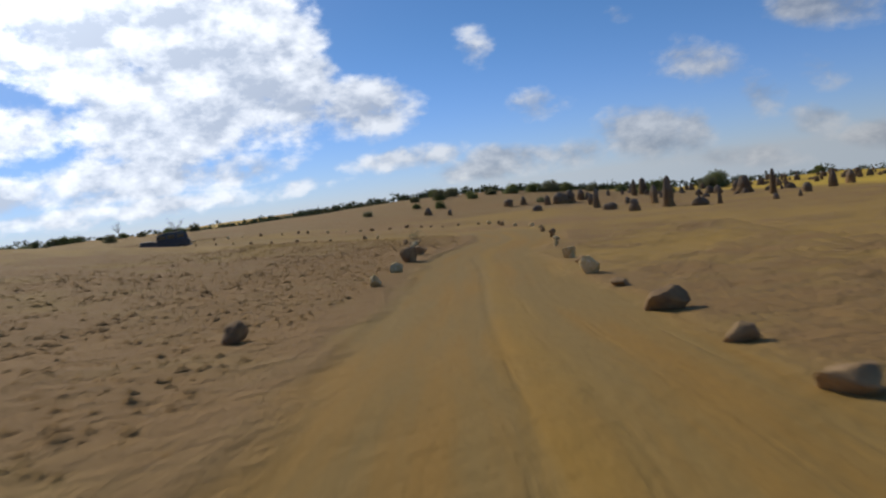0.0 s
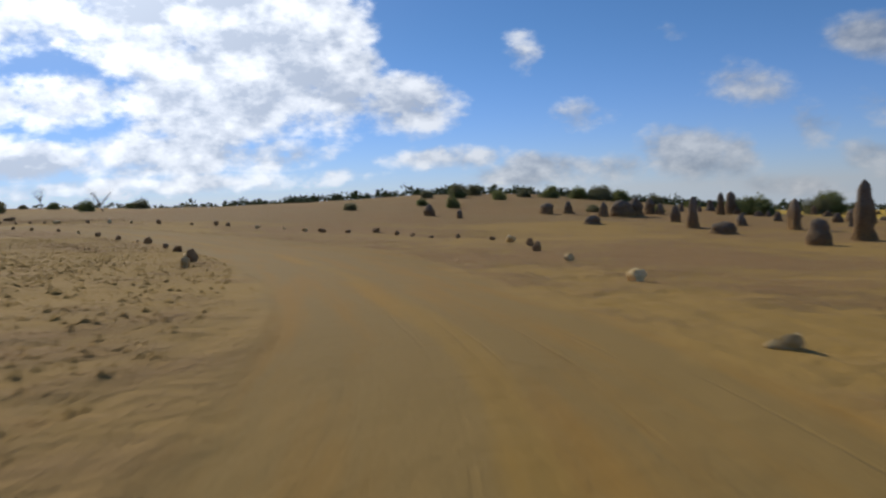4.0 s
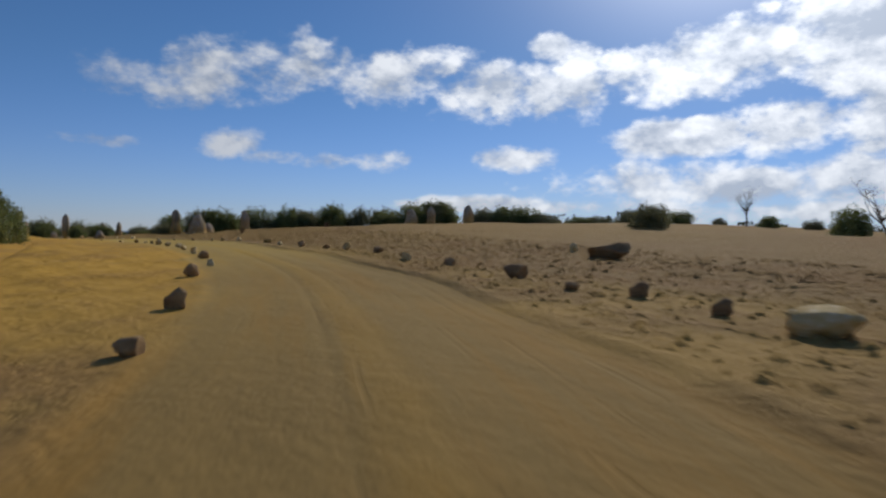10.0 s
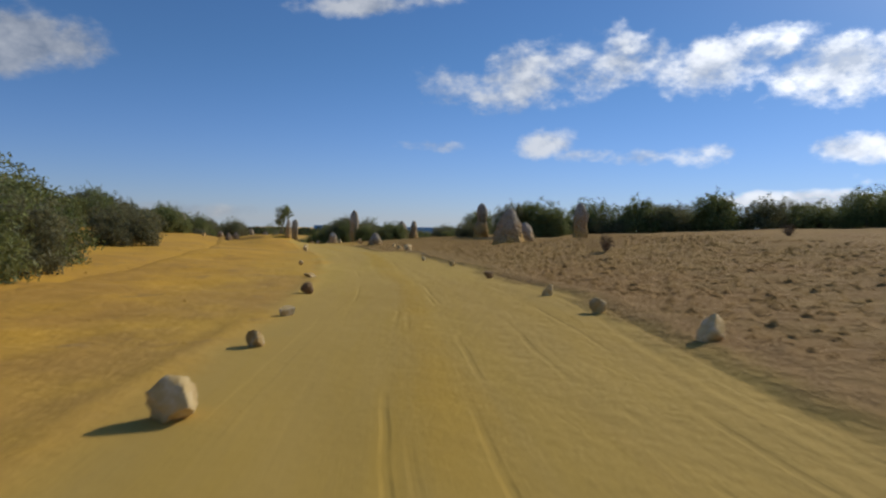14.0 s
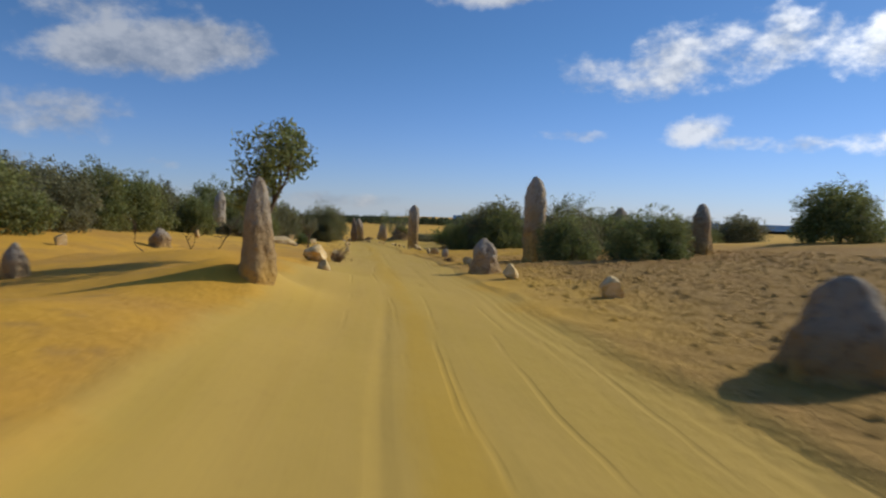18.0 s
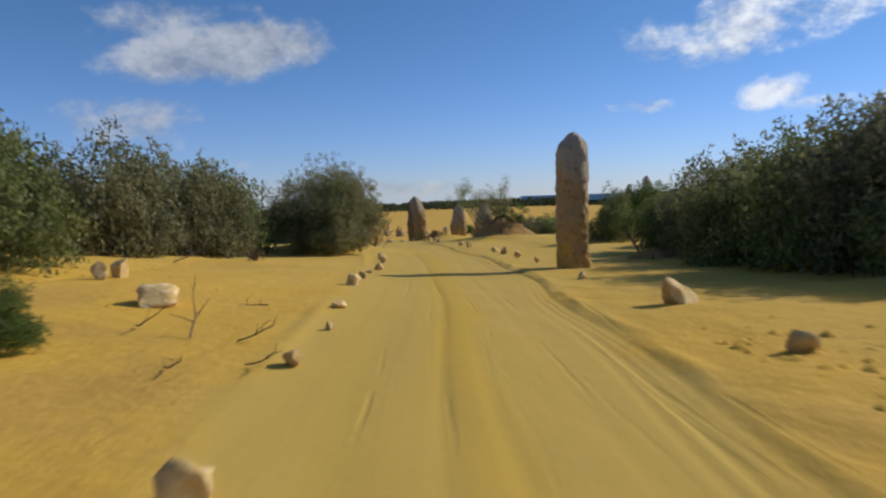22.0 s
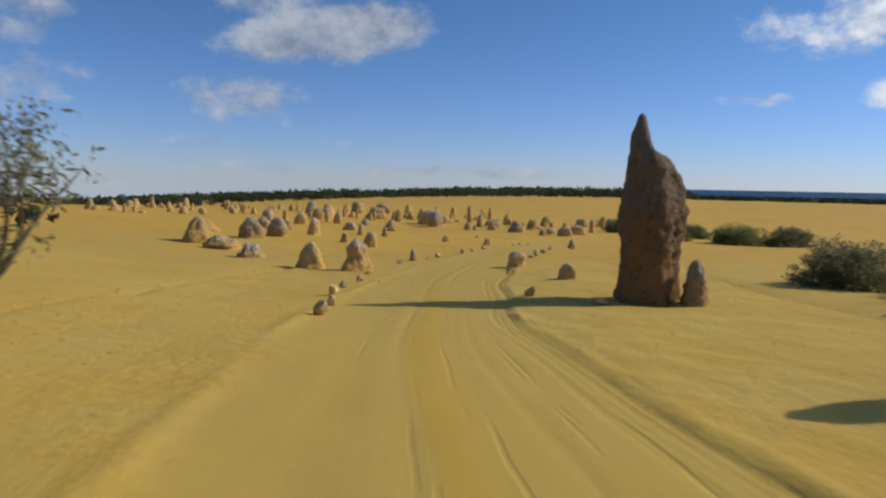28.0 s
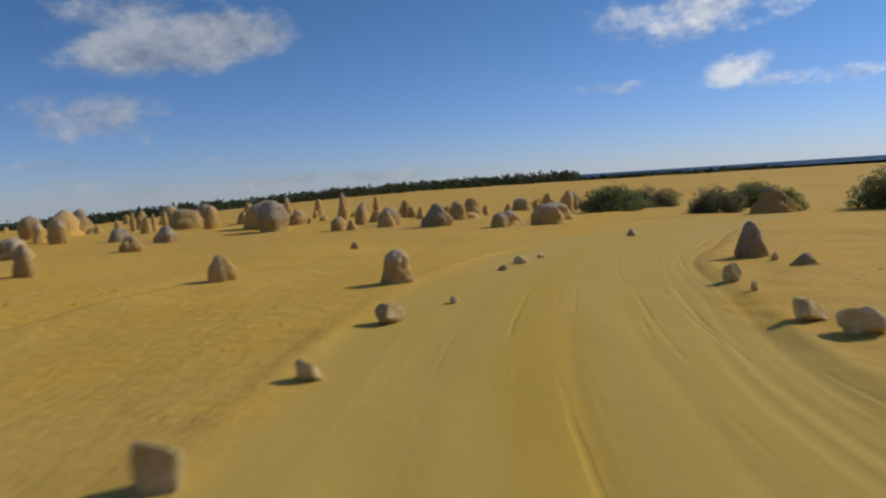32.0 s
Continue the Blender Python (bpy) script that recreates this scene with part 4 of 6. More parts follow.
def tree_parts(seed, high, wide, bare=0.45, dense=1.0, material=None, blade=0.10, lean=0.2, trunk=0.03):
    """A thin desert tree: one crooked stem, forking limbs with twigs, sparse clumps at their ends."""
    rnd, rs = random.Random(seed), np.random.RandomState(seed)
    a = rnd.uniform(0, 6.28)
    stem = limb_path(rnd, (0, 0, -0.15), (math.cos(a) * lean, math.sin(a) * lean, 1), high * bare, 0.12)
    trunk_me = tube(stem, [high * trunk * (1 - 0.09 * k) for k in range(len(stem))], 8)
    limbs, ends = [], []
    for i in range(8):
        b = i * 0.8 + rnd.uniform(-0.3, 0.3)
        start = stem[-1] if i < 5 else stem[rnd.randint(3, 5)]
        p = limb_path(rnd, start, (math.cos(b) * wide / high, math.sin(b) * wide / high, 0.9), high * (1 - bare) * rnd.uniform(0.7, 1.05), 0.18)
        limbs.append(tube(p, [high * trunk * 0.42 * (1 - 0.14 * k) for k in range(len(p))], 5))
        for k in range(5):
            c = rnd.uniform(0, 6.28)
            q = limb_path(rnd, p[rnd.randint(2, 6)], (math.cos(c), math.sin(c), 0.8), high * 0.16, 0.3, 4)
            limbs.append(tube(q, [high * trunk * 0.13 * (1 - 0.18 * j) for j in range(len(q))], 4))
            ends += [q[-1], q[-2]]
        ends.append(p[-1])
    keep = [e for e in ends if rnd.random() < 0.9]
    verts, faces = leaves(rs, keep, 0.05 * high, max(3, int(16 * dense)), blade)
    return mesh_of("trunk", *trunk_me, M_BARK, True), mesh_of("branchwork", *join(limbs), M_BARK, True), leaf_mesh("crown", verts, faces, material or M_LEAF)


def place_plant(name, x, y, meshes, label, category, scale=1.0, turn=0.0, group=""):
    ob = thing(name, x, y, label, category, group, 0.03, turn, scale)
    for key, me in zip(("trunk", "branchwork", "crown"), meshes):
        part(key, me, ob)
    return ob


# ---- the place: setting first ----
build_ground()
build_road()
build_sea()
ROCKS = make_rock_meshes()

# rocks: place, width, height
ROCK_ROWS = [(29.43, -23.31, 0.50, 0.31), (34.77, -28.71, 0.41, 0.19), (35.09, -26.78, 0.39, 0.20), (35.46, -24.28, 0.56, 0.31), (36.06, -20.90, 0.43, 0.15), (31.40, -16.32, 0.35, 0.31), (32.03, -12.75, 0.49, 0.31), (36.44, -18.03, 0.50, 0.42), (37.03, -15.37, 0.28, 0.20), (37.33, -13.26, 0.43, 0.41), (32.54, -9.11, 0.60, 0.52), (32.91, 3.04, 0.36, 0.30), (33.14, -2.66, 0.59, 0.30), (33.18, -5.94, 0.49, 0.34), (33.23, 1.74, 0.28, 0.23), (33.27, -0.33, 0.46, 0.28), (38.29, -8.19, 0.26, 0.35), (39.14, -5.10, 0.49, 0.21), (28.20, 36.98, 0.52, 0.19), (29.95, 32.33, 0.56, 0.51), (31.28, 27.76, 0.44, 0.40), (45.11, 48.20, 0.71, 0.43), (45.16, 39.28, 0.54, 0.56), (45.70, 44.48, 0.57, 0.49)]
ROCK_ROWS += [(23.85, 46.32, 0.34, 0.34), (25.81, 42.59, 0.53, 0.37), (33.00, 64.91, 0.52, 0.26), (35.46, 65.09, 0.82, 0.46), (17.33, 54.86, 0.56, 0.35), (19.91, 51.84, 0.20, 0.16), (21.16, 50.46, 0.51, 0.47), (23.29, 72.18, 0.57, 0.29), (26.35, 70.04, 0.35, 0.19), (28.69, 68.15, 0.58, 0.27), (30.35, 67.30, 0.69, 0.35), (10.87, 62.30, 0.38, 0.30), (12.36, 75.76, 0.61, 0.46), (13.84, 59.16, 0.45, 0.33), (15.78, 75.74, 0.52, 0.23), (18.47, 74.82, 0.49, 0.49), (20.14, 73.50, 0.68, 0.40), (1.71, 68.71, 0.38, 0.27), (4.45, 66.88, 0.41, 0.30), (4.95, 76.22, 0.57, 0.35), (7.08, 76.42, 0.57, 0.41), (7.80, 64.92, 0.29, 0.33), (9.37, 76.19, 0.38, 0.28), (-7.97, 84.64, 1.10, 0.43)]
ROCK_ROWS += [(-5.58, 78.68, 0.51, 0.29), (-5.38, 71.74, 0.39, 0.32), (-3.55, 78.25, 0.35, 0.14), (-2.22, 70.52, 0.30, 0.18), (-2.17, 78.41, 0.42, 0.27), (-0.19, 77.60, 0.33, 0.25), (1.33, 77.18, 0.91, 0.38), (-14.16, 80.38, 0.36, 0.22), (-12.66, 74.40, 0.21, 0.26), (-11.16, 79.53, 0.37, 0.22), (-10.45, 85.69, 0.35, 0.52), (-10.04, 73.21, 0.33, 0.29), (-9.01, 79.44, 0.40, 0.27), (-20.33, 80.35, 0.39, 0.25), (-18.25, 75.54, 0.27, 0.25), (-18.14, 80.41, 0.27, 0.16), (-16.28, 80.28, 0.45, 0.28), (-15.58, 75.08, 0.30, 0.23), (-38.97, 81.13, 0.18, 0.18), (-25.84, 81.02, 0.43, 0.20), (-25.54, 76.40, 0.28, 0.19), (-23.53, 76.36, 0.28, 0.19), (-23.08, 80.55, 0.32, 0.17), (-21.45, 76.02, 0.25, 0.18)]
ROCK_ROWS += [(-46.98, 80.77, 0.19, 0.19), (-45.19, 76.76, 0.17, 0.24), (-44.04, 81.23, 0.20, 0.20), (-40.63, 77.17, 0.27, 0.11), (-36.51, 77.27, 0.22, 0.22), (-34.94, 81.14, 0.20, 0.18), (-33.47, 77.13, 0.22, 0.12), (-32.64, 81.02, 0.27, 0.20), (-31.24, 77.02, 0.23, 0.16), (-30.41, 81.19, 0.37, 0.25), (-28.90, 76.79, 0.35, 0.26), (-69.60, 81.82, 0.37, 0.25), (-67.38, 81.99, 0.38, 0.32), (-64.59, 76.15, 0.32, 0.37), (-61.73, 81.91, 0.63, 0.41), (-58.90, 76.32, 0.31, 0.34), (-89.06, 77.43, 0.50, 0.27), (-82.98, 66.93, 0.37, 0.29), (-78.71, 79.91, 0.47, 0.41), (-91.92, 77.23, 0.49, 0.32), (-82.46, 78.33, 0.44, 0.36), (-81.90, 73.93, 0.32, 0.24), (-101.08, 62.78, 0.50, 0.50), (-95.73, 71.59, 0.24, 0.22)]
ROCK_ROWS += [(-110.46, 74.51, 0.36, 0.26), (-110.09, 64.91, 2.30, 0.52), (-106.99, 74.77, 0.39, 0.25), (-106.32, 69.87, 0.43, 0.15), (-104.05, 75.30, 0.57, 0.44), (-103.05, 70.35, 0.16, 0.13), (-101.27, 70.51, 0.30, 0.15), (-118.66, 63.03, 0.39, 0.50), (-118.01, 63.06, 0.37, 0.37), (-117.78, 73.18, 0.58, 0.42), (-117.30, 67.78, 0.31, 0.11), (-116.38, 65.26, 0.86, 0.33), (-115.47, 68.23, 0.15, 0.12), (-114.17, 73.63, 0.38, 0.23), (-113.47, 68.45, 0.28, 0.18), (-110.38, 69.03, 0.34, 0.25), (-129.64, 70.90, 0.22, 0.20), (-125.82, 66.31, 0.28, 0.20), (-124.59, 66.36, 0.22, 0.10), (-123.39, 72.00, 0.28, 0.20), (-122.92, 66.68, 0.27, 0.19), (-120.99, 66.96, 0.38, 0.24), (-136.17, 69.09, 0.39, 0.22), (-134.32, 69.53, 0.34, 0.41)]
ROCK_ROWS += [(-132.49, 70.16, 0.30, 0.35), (-131.50, 64.98, 0.34, 0.28), (-129.58, 65.55, 0.28, 0.27), (-141.74, 61.59, 0.23, 0.14), (-140.86, 67.00, 0.34, 0.22), (-138.76, 67.63, 0.32, 0.44), (-157.60, 61.35, 0.40, 0.34), (-150.12, 59.00, 0.53, 0.39), (-149.82, 63.54, 0.19, 0.19), (-148.90, 64.00, 0.30, 0.19), (-148.67, 59.59, 0.24, 0.19), (-148.02, 64.53, 0.26, 0.20), (-147.03, 64.94, 0.20, 0.22), (-146.11, 64.99, 0.24, 0.18), (-145.83, 60.55, 0.31, 0.31), (-144.62, 60.69, 0.29, 0.20), (-175.85, 49.07, 0.35, 0.22), (-175.21, 54.98, 0.36, 0.29), (-173.98, 56.97, 0.40, 0.20), (-173.17, 50.06, 0.34, 0.32), (-170.87, 51.00, 0.29, 0.28), (-168.94, 51.77, 0.34, 0.38), (-185.77, 52.44, 0.29, 0.19), (-183.05, 52.91, 0.22, 0.23)]
ROCK_ROWS += [(-181.52, 47.50, 0.33, 0.13), (-178.21, 48.53, 0.29, 0.21), (-178.21, 49.28, 0.06, 0.05), (-196.56, 52.09, 0.58, 0.41), (-194.84, 52.06, 0.41, 0.21), (-193.53, 46.81, 0.39, 0.27), (-192.91, 51.91, 0.29, 0.15), (-191.99, 46.66, 0.20, 0.06), (-187.78, 46.51, 0.31, 0.29), (-207.14, 49.89, 0.19, 0.09), (-206.08, 49.44, 0.26, 0.15), (-204.99, 49.13, 0.22, 0.10), (-204.48, 53.54, 0.15, 0.13), (-202.42, 52.20, 0.26, 0.26), (-201.74, 48.55, 0.17, 0.10), (-201.44, 52.14, 0.15, 0.15), (-200.62, 47.91, 0.38, 0.23), (-199.74, 52.03, 0.32, 0.21), (-199.20, 52.25, 0.43, 0.24), (-198.45, 47.68, 0.26, 0.18), (-196.46, 47.49, 0.29, 0.30), (39.55, -3.08, 0.28, 0.14), (40.20, -0.53, 0.20, 0.19), (40.65, 1.21, 0.32, 0.24)]
ROCK_ROWS += [(40.90, 4.24, 0.28, 0.22), (41.55, 6.93, 0.33, 0.22), (42.96, 13.07, 0.47, 0.15), (44.50, 22.50, 0.60, 0.32), (44.90, 31.50, 0.46, 0.31), (44.40, 52.30, 0.38, 0.26), (42.20, 56.02, 0.50, 0.35), (40.18, 58.30, 0.55, 0.26), (38.70, 59.60, 0.60, 0.30), (37.42, 60.95, 0.42, 0.35), (-90.20, 71.70, 0.90, 0.60), (-91.65, 72.15, 0.52, 0.50)]
# standing stones of the open flats: place, width, height
WEST_STONES = [(-190.50, 46.32, 0.49, 0.68), (-203.50, 53.58, 0.50, 0.25), (-182.96, 46.41, 1.16, 1.29), (-203.87, 47.44, 0.52, 0.57), (-183.08, 44.14, 1.24, 1.19), (-205.17, 53.40, 0.51, 0.68), (-204.92, 43.95, 0.48, 0.52), (-187.49, 52.50, 1.02, 0.77), (-180.63, 55.46, 0.77, 0.60), (-207.45, 38.03, 0.50, 0.79), (-185.95, 39.23, 1.26, 0.71), (-197.42, 41.00, 0.80, 1.07), (-197.26, 39.97, 0.54, 0.60), (-213.13, 52.78, 0.33, 0.23), (-213.17, 44.46, 0.24, 0.21), (-201.07, 31.95, 1.64, 1.36), (-192.13, 31.52, 1.81, 1.61), (-203.97, 33.47, 1.01, 1.42), (-216.40, 35.17, 0.76, 0.59), (-206.96, 28.89, 0.62, 0.85), (-197.84, 31.66, 1.98, 1.49), (-208.25, 28.61, 1.09, 0.94), (-224.22, 48.72, 1.06, 0.69), (-224.49, 50.96, 1.32, 0.93)]
WEST_STONES += [(-199.92, 26.21, 2.23, 0.95), (-226.82, 45.50, 1.45, 1.16), (-226.91, 24.57, 0.87, 1.36), (-227.41, 23.03, 0.57, 1.10), (-229.74, 42.28, 0.95, 1.02), (-230.28, 39.37, 1.30, 0.84), (-231.83, 34.93, 2.05, 1.88), (-236.00, 52.93, 0.79, 1.62), (-235.50, 39.49, 0.89, 1.33), (-238.78, 27.70, 1.22, 1.71), (-245.13, 41.39, 0.81, 0.90), (-219.10, 20.18, 1.35, 1.53), (-222.12, 22.43, 1.50, 1.41), (-248.83, 20.56, 3.50, 1.80), (-255.54, 50.17, 2.02, 1.21), (-207.30, 36.00, 0.56, 0.94), (-224.90, 31.92, 1.10, 0.88), (-189.50, 35.13, 2.42, 0.72), (-204.92, 28.27, 1.52, 1.21), (-226.94, 49.16, 1.28, 0.77), (-199.35, 38.18, 0.65, 0.68), (-226.94, 28.06, 1.25, 0.79), (-230.55, 51.67, 1.97, 1.05), (-230.20, 20.39, 1.27, 1.48)]
WEST_STONES += [(-232.19, 44.96, 1.88, 0.87), (-214.90, 31.65, 1.65, 0.78), (-232.95, 41.81, 1.28, 1.14), (-235.77, 33.00, 2.82, 1.88), (-225.48, 61.41, 1.80, 1.22), (-240.25, 38.60, 0.74, 1.65), (-227.00, 17.63, 0.68, 1.25), (-249.76, 54.41, 1.12, 1.59), (-236.59, 45.70, 1.63, 1.24), (-240.46, 33.64, 1.59, 1.05), (-233.82, 19.88, 2.16, 1.70), (-261.40, 16.35, 2.21, 2.25), (-253.79, 7.20, 2.19, 2.24), (-265.84, 9.95, 3.15, 2.10)]
EAST_STONES = [(68.18, 47.45, 1.46, 4.05), (89.47, 58.84, 0.96, 3.85), (61.18, 41.19, 1.30, 1.50), (71.98, 41.94, 0.52, 2.08), (94.29, 118.33, 1.92, 4.07), (90.59, 114.29, 1.16, 3.94), (66.00, 68.56, 1.18, 3.10), (69.00, 80.24, 1.18, 2.02), (65.54, 61.44, 2.03, 1.08), (71.99, 71.08, 1.23, 1.23), (73.78, 64.63, 1.29, 2.86), (69.79, 42.32, 1.77, 1.04), (100.62, 61.33, 1.45, 2.60), (109.47, 69.11, 1.60, 2.40), (87.66, 48.61, 1.32, 1.20), (76.51, 37.91, 0.89, 0.69), (95.29, 76.53, 2.03, 3.04), (97.88, 83.37, 1.63, 2.18), (112.53, 93.67, 1.42, 1.82), (58.19, 76.19, 1.90, 0.95), (58.12, 99.43, 1.78, 1.58), (61.18, 99.50, 1.39, 1.79), (65.18, 95.67, 1.35, 2.13), (68.40, 97.97, 2.97, 2.38)]
EAST_STONES += [(74.36, 103.21, 1.67, 2.50), (70.62, 98.45, 1.99, 2.59), (75.49, 101.83, 1.24, 1.65), (93.65, 85.64, 1.84, 1.47), (93.51, 82.22, 1.43, 1.60), (79.62, 38.16, 0.50, 0.80), (113.20, 85.75, 1.33, 0.76), (90.71, 84.03, 1.08, 1.26), (44.80, 89.17, 0.75, 1.10), (41.08, 93.30, 1.50, 1.60)]

place_rocks(ROCK_ROWS, "limestone rock set on the sand along the track edge")

# ---- pinnacles close to the track ----
NEAR = [(-126.98, 72.03, 0.89, 4.05, 11, 12.0, 0.9), (-93.48, 79.87, 0.82, 3.5, 12, 8.0, 0.85), (-84.89, 77.70, 0.86, 1.0, 13, 2.1, 0.9), (-83.06, 90.98, 1.15, 3.1, 14, 5.0, 0.9),
        (-64.28, 88.50, 1.7, 2.3, 15, 2.2, 0.8), (-68.38, 90.61, 1.4, 1.4, 16, 2.4, 0.9), (-70.71, 95.57, 1.2, 2.6, 17, 4.0, 0.8), (-91.55, 85.85, 0.95, 1.9, 18, 2.0, 0.9),
        (-106.35, 86.12, 1.4, 2.4, 19, 3.5, 0.9), (-75.74, 74.38, 0.45, 1.4, 20, 3.4, 0.9)]
NEAR += [(-72.90, 80.75, 1.15, 0.98, 22, 2.3, 0.9), (-75.77, 70.01, 0.6, 0.6, 23, 1.8, 0.8), (-76.36, 70.47, 0.5, 0.55, 24, 1.8, 0.8), (-86.80, 67.67, 0.8, 0.6, 25, 2.0, 0.8),
         (-160.20, 78.00, 1.25, 3.9, 26, 2.6, 0.7), (-160.50, 79.40, 1.35, 4.5, 27, 4.0, 0.8), (-166.39, 63.80, 1.4, 3.5, 29, 4.0, 0.8), (-169.31, 65.90, 1.7, 3.6, 30, 4.5, 0.8),
         (-53.30, 107.40, 1.3, 2.0, 32, 3.2, 0.9), (-52.00, 109.00, 0.9, 2.2, 33, 4.0, 0.9), (-49.40, 111.90, 1.1, 2.3, 34, 4.0, 0.9), (-156.23, 57.01, 0.85, 1.0, 31, 2.4, 0.8)]
for x, y, w, h, seed, bulk, depth in NEAR:
    tall = "tall" if h > 2.8 else "waist-high" if h < 1.3 else "man-high"
    place_pinnacle(x, y, w, h, seed, f"{tall} pitted brown limestone pinnacle standing in sand", turn=seed * 0.7, bulk=bulk, depth=depth, rough=0.6)
place_pinnacle(-116.08, 58.09, 1.15, 3.15, 44, "pale grey pointed limestone pinnacle among dark shrubs", turn=0.4, bulk=3.0, depth=0.8, rough=0.6, lean=(-0.05, 0.03), foot=0.1, material=M_PALE)
place_pinnacle(-99.58, 76.01, 0.45, 0.51, 45, "stubby leaning brown stone on crusted sand", bulk=5.0, depth=0.8, lean=(0.1, 0.1), foot=0.1)
place_pinnacle(-151.89, 63.05, 1.2, 3.0, 41, "big leaning limestone pinnacle, grey on top, beside the track", turn=0.0, bulk=5.0, depth=0.75, lean=(0.05, -0.16), foot=0.05)
# the slab's shadow face is put into this darker colour
place_pinnacle(-175.25, 58.10, 1.6, 3.95, 42, "big limestone slab with a horned broken top, its shade coloured in", turn=0.0, bulk=16.0, depth=1.0, horn=0.3, horn_at=-1.25, foot=0.12, material=M_SHADED, rough=0.4)
place_pinnacle(-174.85, 59.25, 0.75, 1.15, 43, "low dark limestone stump against a larger slab", bulk=2.5)

# ---- standing stones of the open flats ----
for i, (x, y, w, h) in enumerate(WEST_STONES):
    far = math.hypot(x + 185, y - 48) > 45
    tall = "tall" if h > 1.5 else "low" if h < 0.5 else "stubby"
    place_pinnacle(x, y, max(w, 0.3), max(h, 0.25), 100 + i, f"{tall} grey-brown limestone stone standing on yellow sand", turn=i * 1.3, fine=not far, bulk=(1.7, 2.4, 3.4, 5.5)[i % 4], depth=0.85, rough=0.6,
                   foot=0.2, material=M_GREY if i % 5 else M_PINNACLE)
# eastern stones: their backlit shade comes from the darker colour
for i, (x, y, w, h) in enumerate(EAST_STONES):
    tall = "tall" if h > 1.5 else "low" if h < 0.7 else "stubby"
    place_pinnacle(x, y, max(w, 0.35), max(h, 0.4), 300 + i, f"{tall} limestone pinnacle on the far slope, backlit shade coloured in", turn=i * 1.1, fine=False, bulk=(2.0, 3.0, 4.0)[i % 3], depth=0.9, foot=0.3, material=M_SHADED)


def heap(r):
    """A place in one of the clusters on the western flat."""
    cx, cy = ((-243.61, 42.18), (-252.73, 20.23), (-262.54, 54.28), (-239.20, 10.51), (-270.91, -9.67), (-251.01, -18.29), (-230.64, -8.98), (-262.67, 32.28))[r.randrange(8)]
    return r.gauss(cx, 5.5), r.gauss(cy, 6.5)


def scatter_stones():
    """The crowd of stones farther off on both flats, one mesh each way."""
    for name, seed, n, where in (("west_stones", 5, 130, lambda r: heap(r)), ("east_stones", 6, 120, lambda r: (r.uniform(85, 170), r.uniform(70, 135)))):
        rnd = random.Random(seed)
        pieces = []
        for i in range(n):
            x, y = where(rnd)
            w, h = rnd.uniform(0.5, 1.7), rnd.choice((0.5, 0.7, 0.9, 1.2, 1.7)) * rnd.uniform(0.8, 1.3)
            me = pinnacle_mesh(h, w, 900 + i, fine=False, bulk=rnd.choice((1.5, 2.2, 3.2)), depth=0.85)
            z = height(x, y)
            pieces.append(([Vector((v.co.x + x, v.co.y + y, v.co.z + z)) for v in me.vertices], [tuple(p.vertices) for p in me.polygons]))
            bpy.data.meshes.remove(me)
        # the east crowd takes the copy with backlit shade in its colour
        tagged(new(name, mesh_of(name, *join(pieces), M_GREY if name[0] == "w" else M_SHADED, True)), "crowd of far limestone pinnacles on sand", "pinnacles", kind="stuff")


scatter_stones()

# ---- shrubs and trees ----
BUSHES = [bush_parts(s, 3.2, 4.4, 1.0, m, 0.13) for s, m in ((1, M_LEAF), (2, M_LEAF), (3, M_LEAF_GREY), (4, M_LEAF), (5, M_LEAF_GREY))]
# place, height, width
BELT = [(-80.73, 95.93, 3.2, 5.2), (-82.31, 101.87, 3.2, 5.2), (-89.75, 110.30, 3.2, 5.3), (-74.51, 109.04, 3.4, 4.6), (-84.48, 122.94, 3.2, 5.5), (-86.70, 132.85, 3.2, 6.5), (-98.69, 119.20, 3.2, 5.3),
        (-104.46, 142.77, 3.2, 7.2), (-84.40, 63.35, 2.3, 4.6), (-36.50, 67.43, 3.2, 5.0), (-43.02, 69.33, 2.6, 4.4), (-49.89, 65.40, 3.0, 5.5), (-57.09, 61.23, 3.0, 6.0), 
        (-119.05, 56.58, 3.2, 4.6), (-89.87, 61.77, 2.5, 4.2), (-84.19, 57.90, 2.8, 5.0), (-76.41, 57.50, 2.7, 4.2), (-112.20, 95.33, 2.2, 3.6), (-97.92, 94.40, 3.0, 4.5)]
BELT += [(-94.86, 56.24, 3.2, 4.3), (-95.59, 60.29, 3.0, 3.4), (-101.58, 59.19, 3.2, 4.0), (-108.57, 56.77, 3.2, 4.2), (-108.33, 59.37, 2.6, 3.0), (-112.58, 60.76, 1.35, 3.2), (-118.59, 60.12, 3.0, 3.8),
         (-122.04, 86.45, 2.5, 4.2), (-134.91, 90.20, 3.2, 5.0), (-125.88, 95.43, 3.2, 5.6), (-125.56, 58.04, 3.9, 4.4), (-123.62, 54.72, 4.6, 5.4), (-132.10, 55.66, 4.3, 4.6),
         (-137.53, 55.28, 3.2, 4.0), (-138.70, 78.09, 3.0, 3.6), (-151.49, 53.67, 3.3, 3.6), (-154.68, 51.47, 3.0, 3.6), (-159.38, 47.25, 2.4, 3.6), (-170.62, 70.00, 2.3, 5.5), (-176.53, 72.25, 2.2, 5.0), (-175.10, 67.31, 2.4, 4.5), (-180.05, 68.81, 2.3, 4.5), (-171.19, 72.02, 2.6, 4.5), (-182.76, 64.73, 1.7, 3.5)]
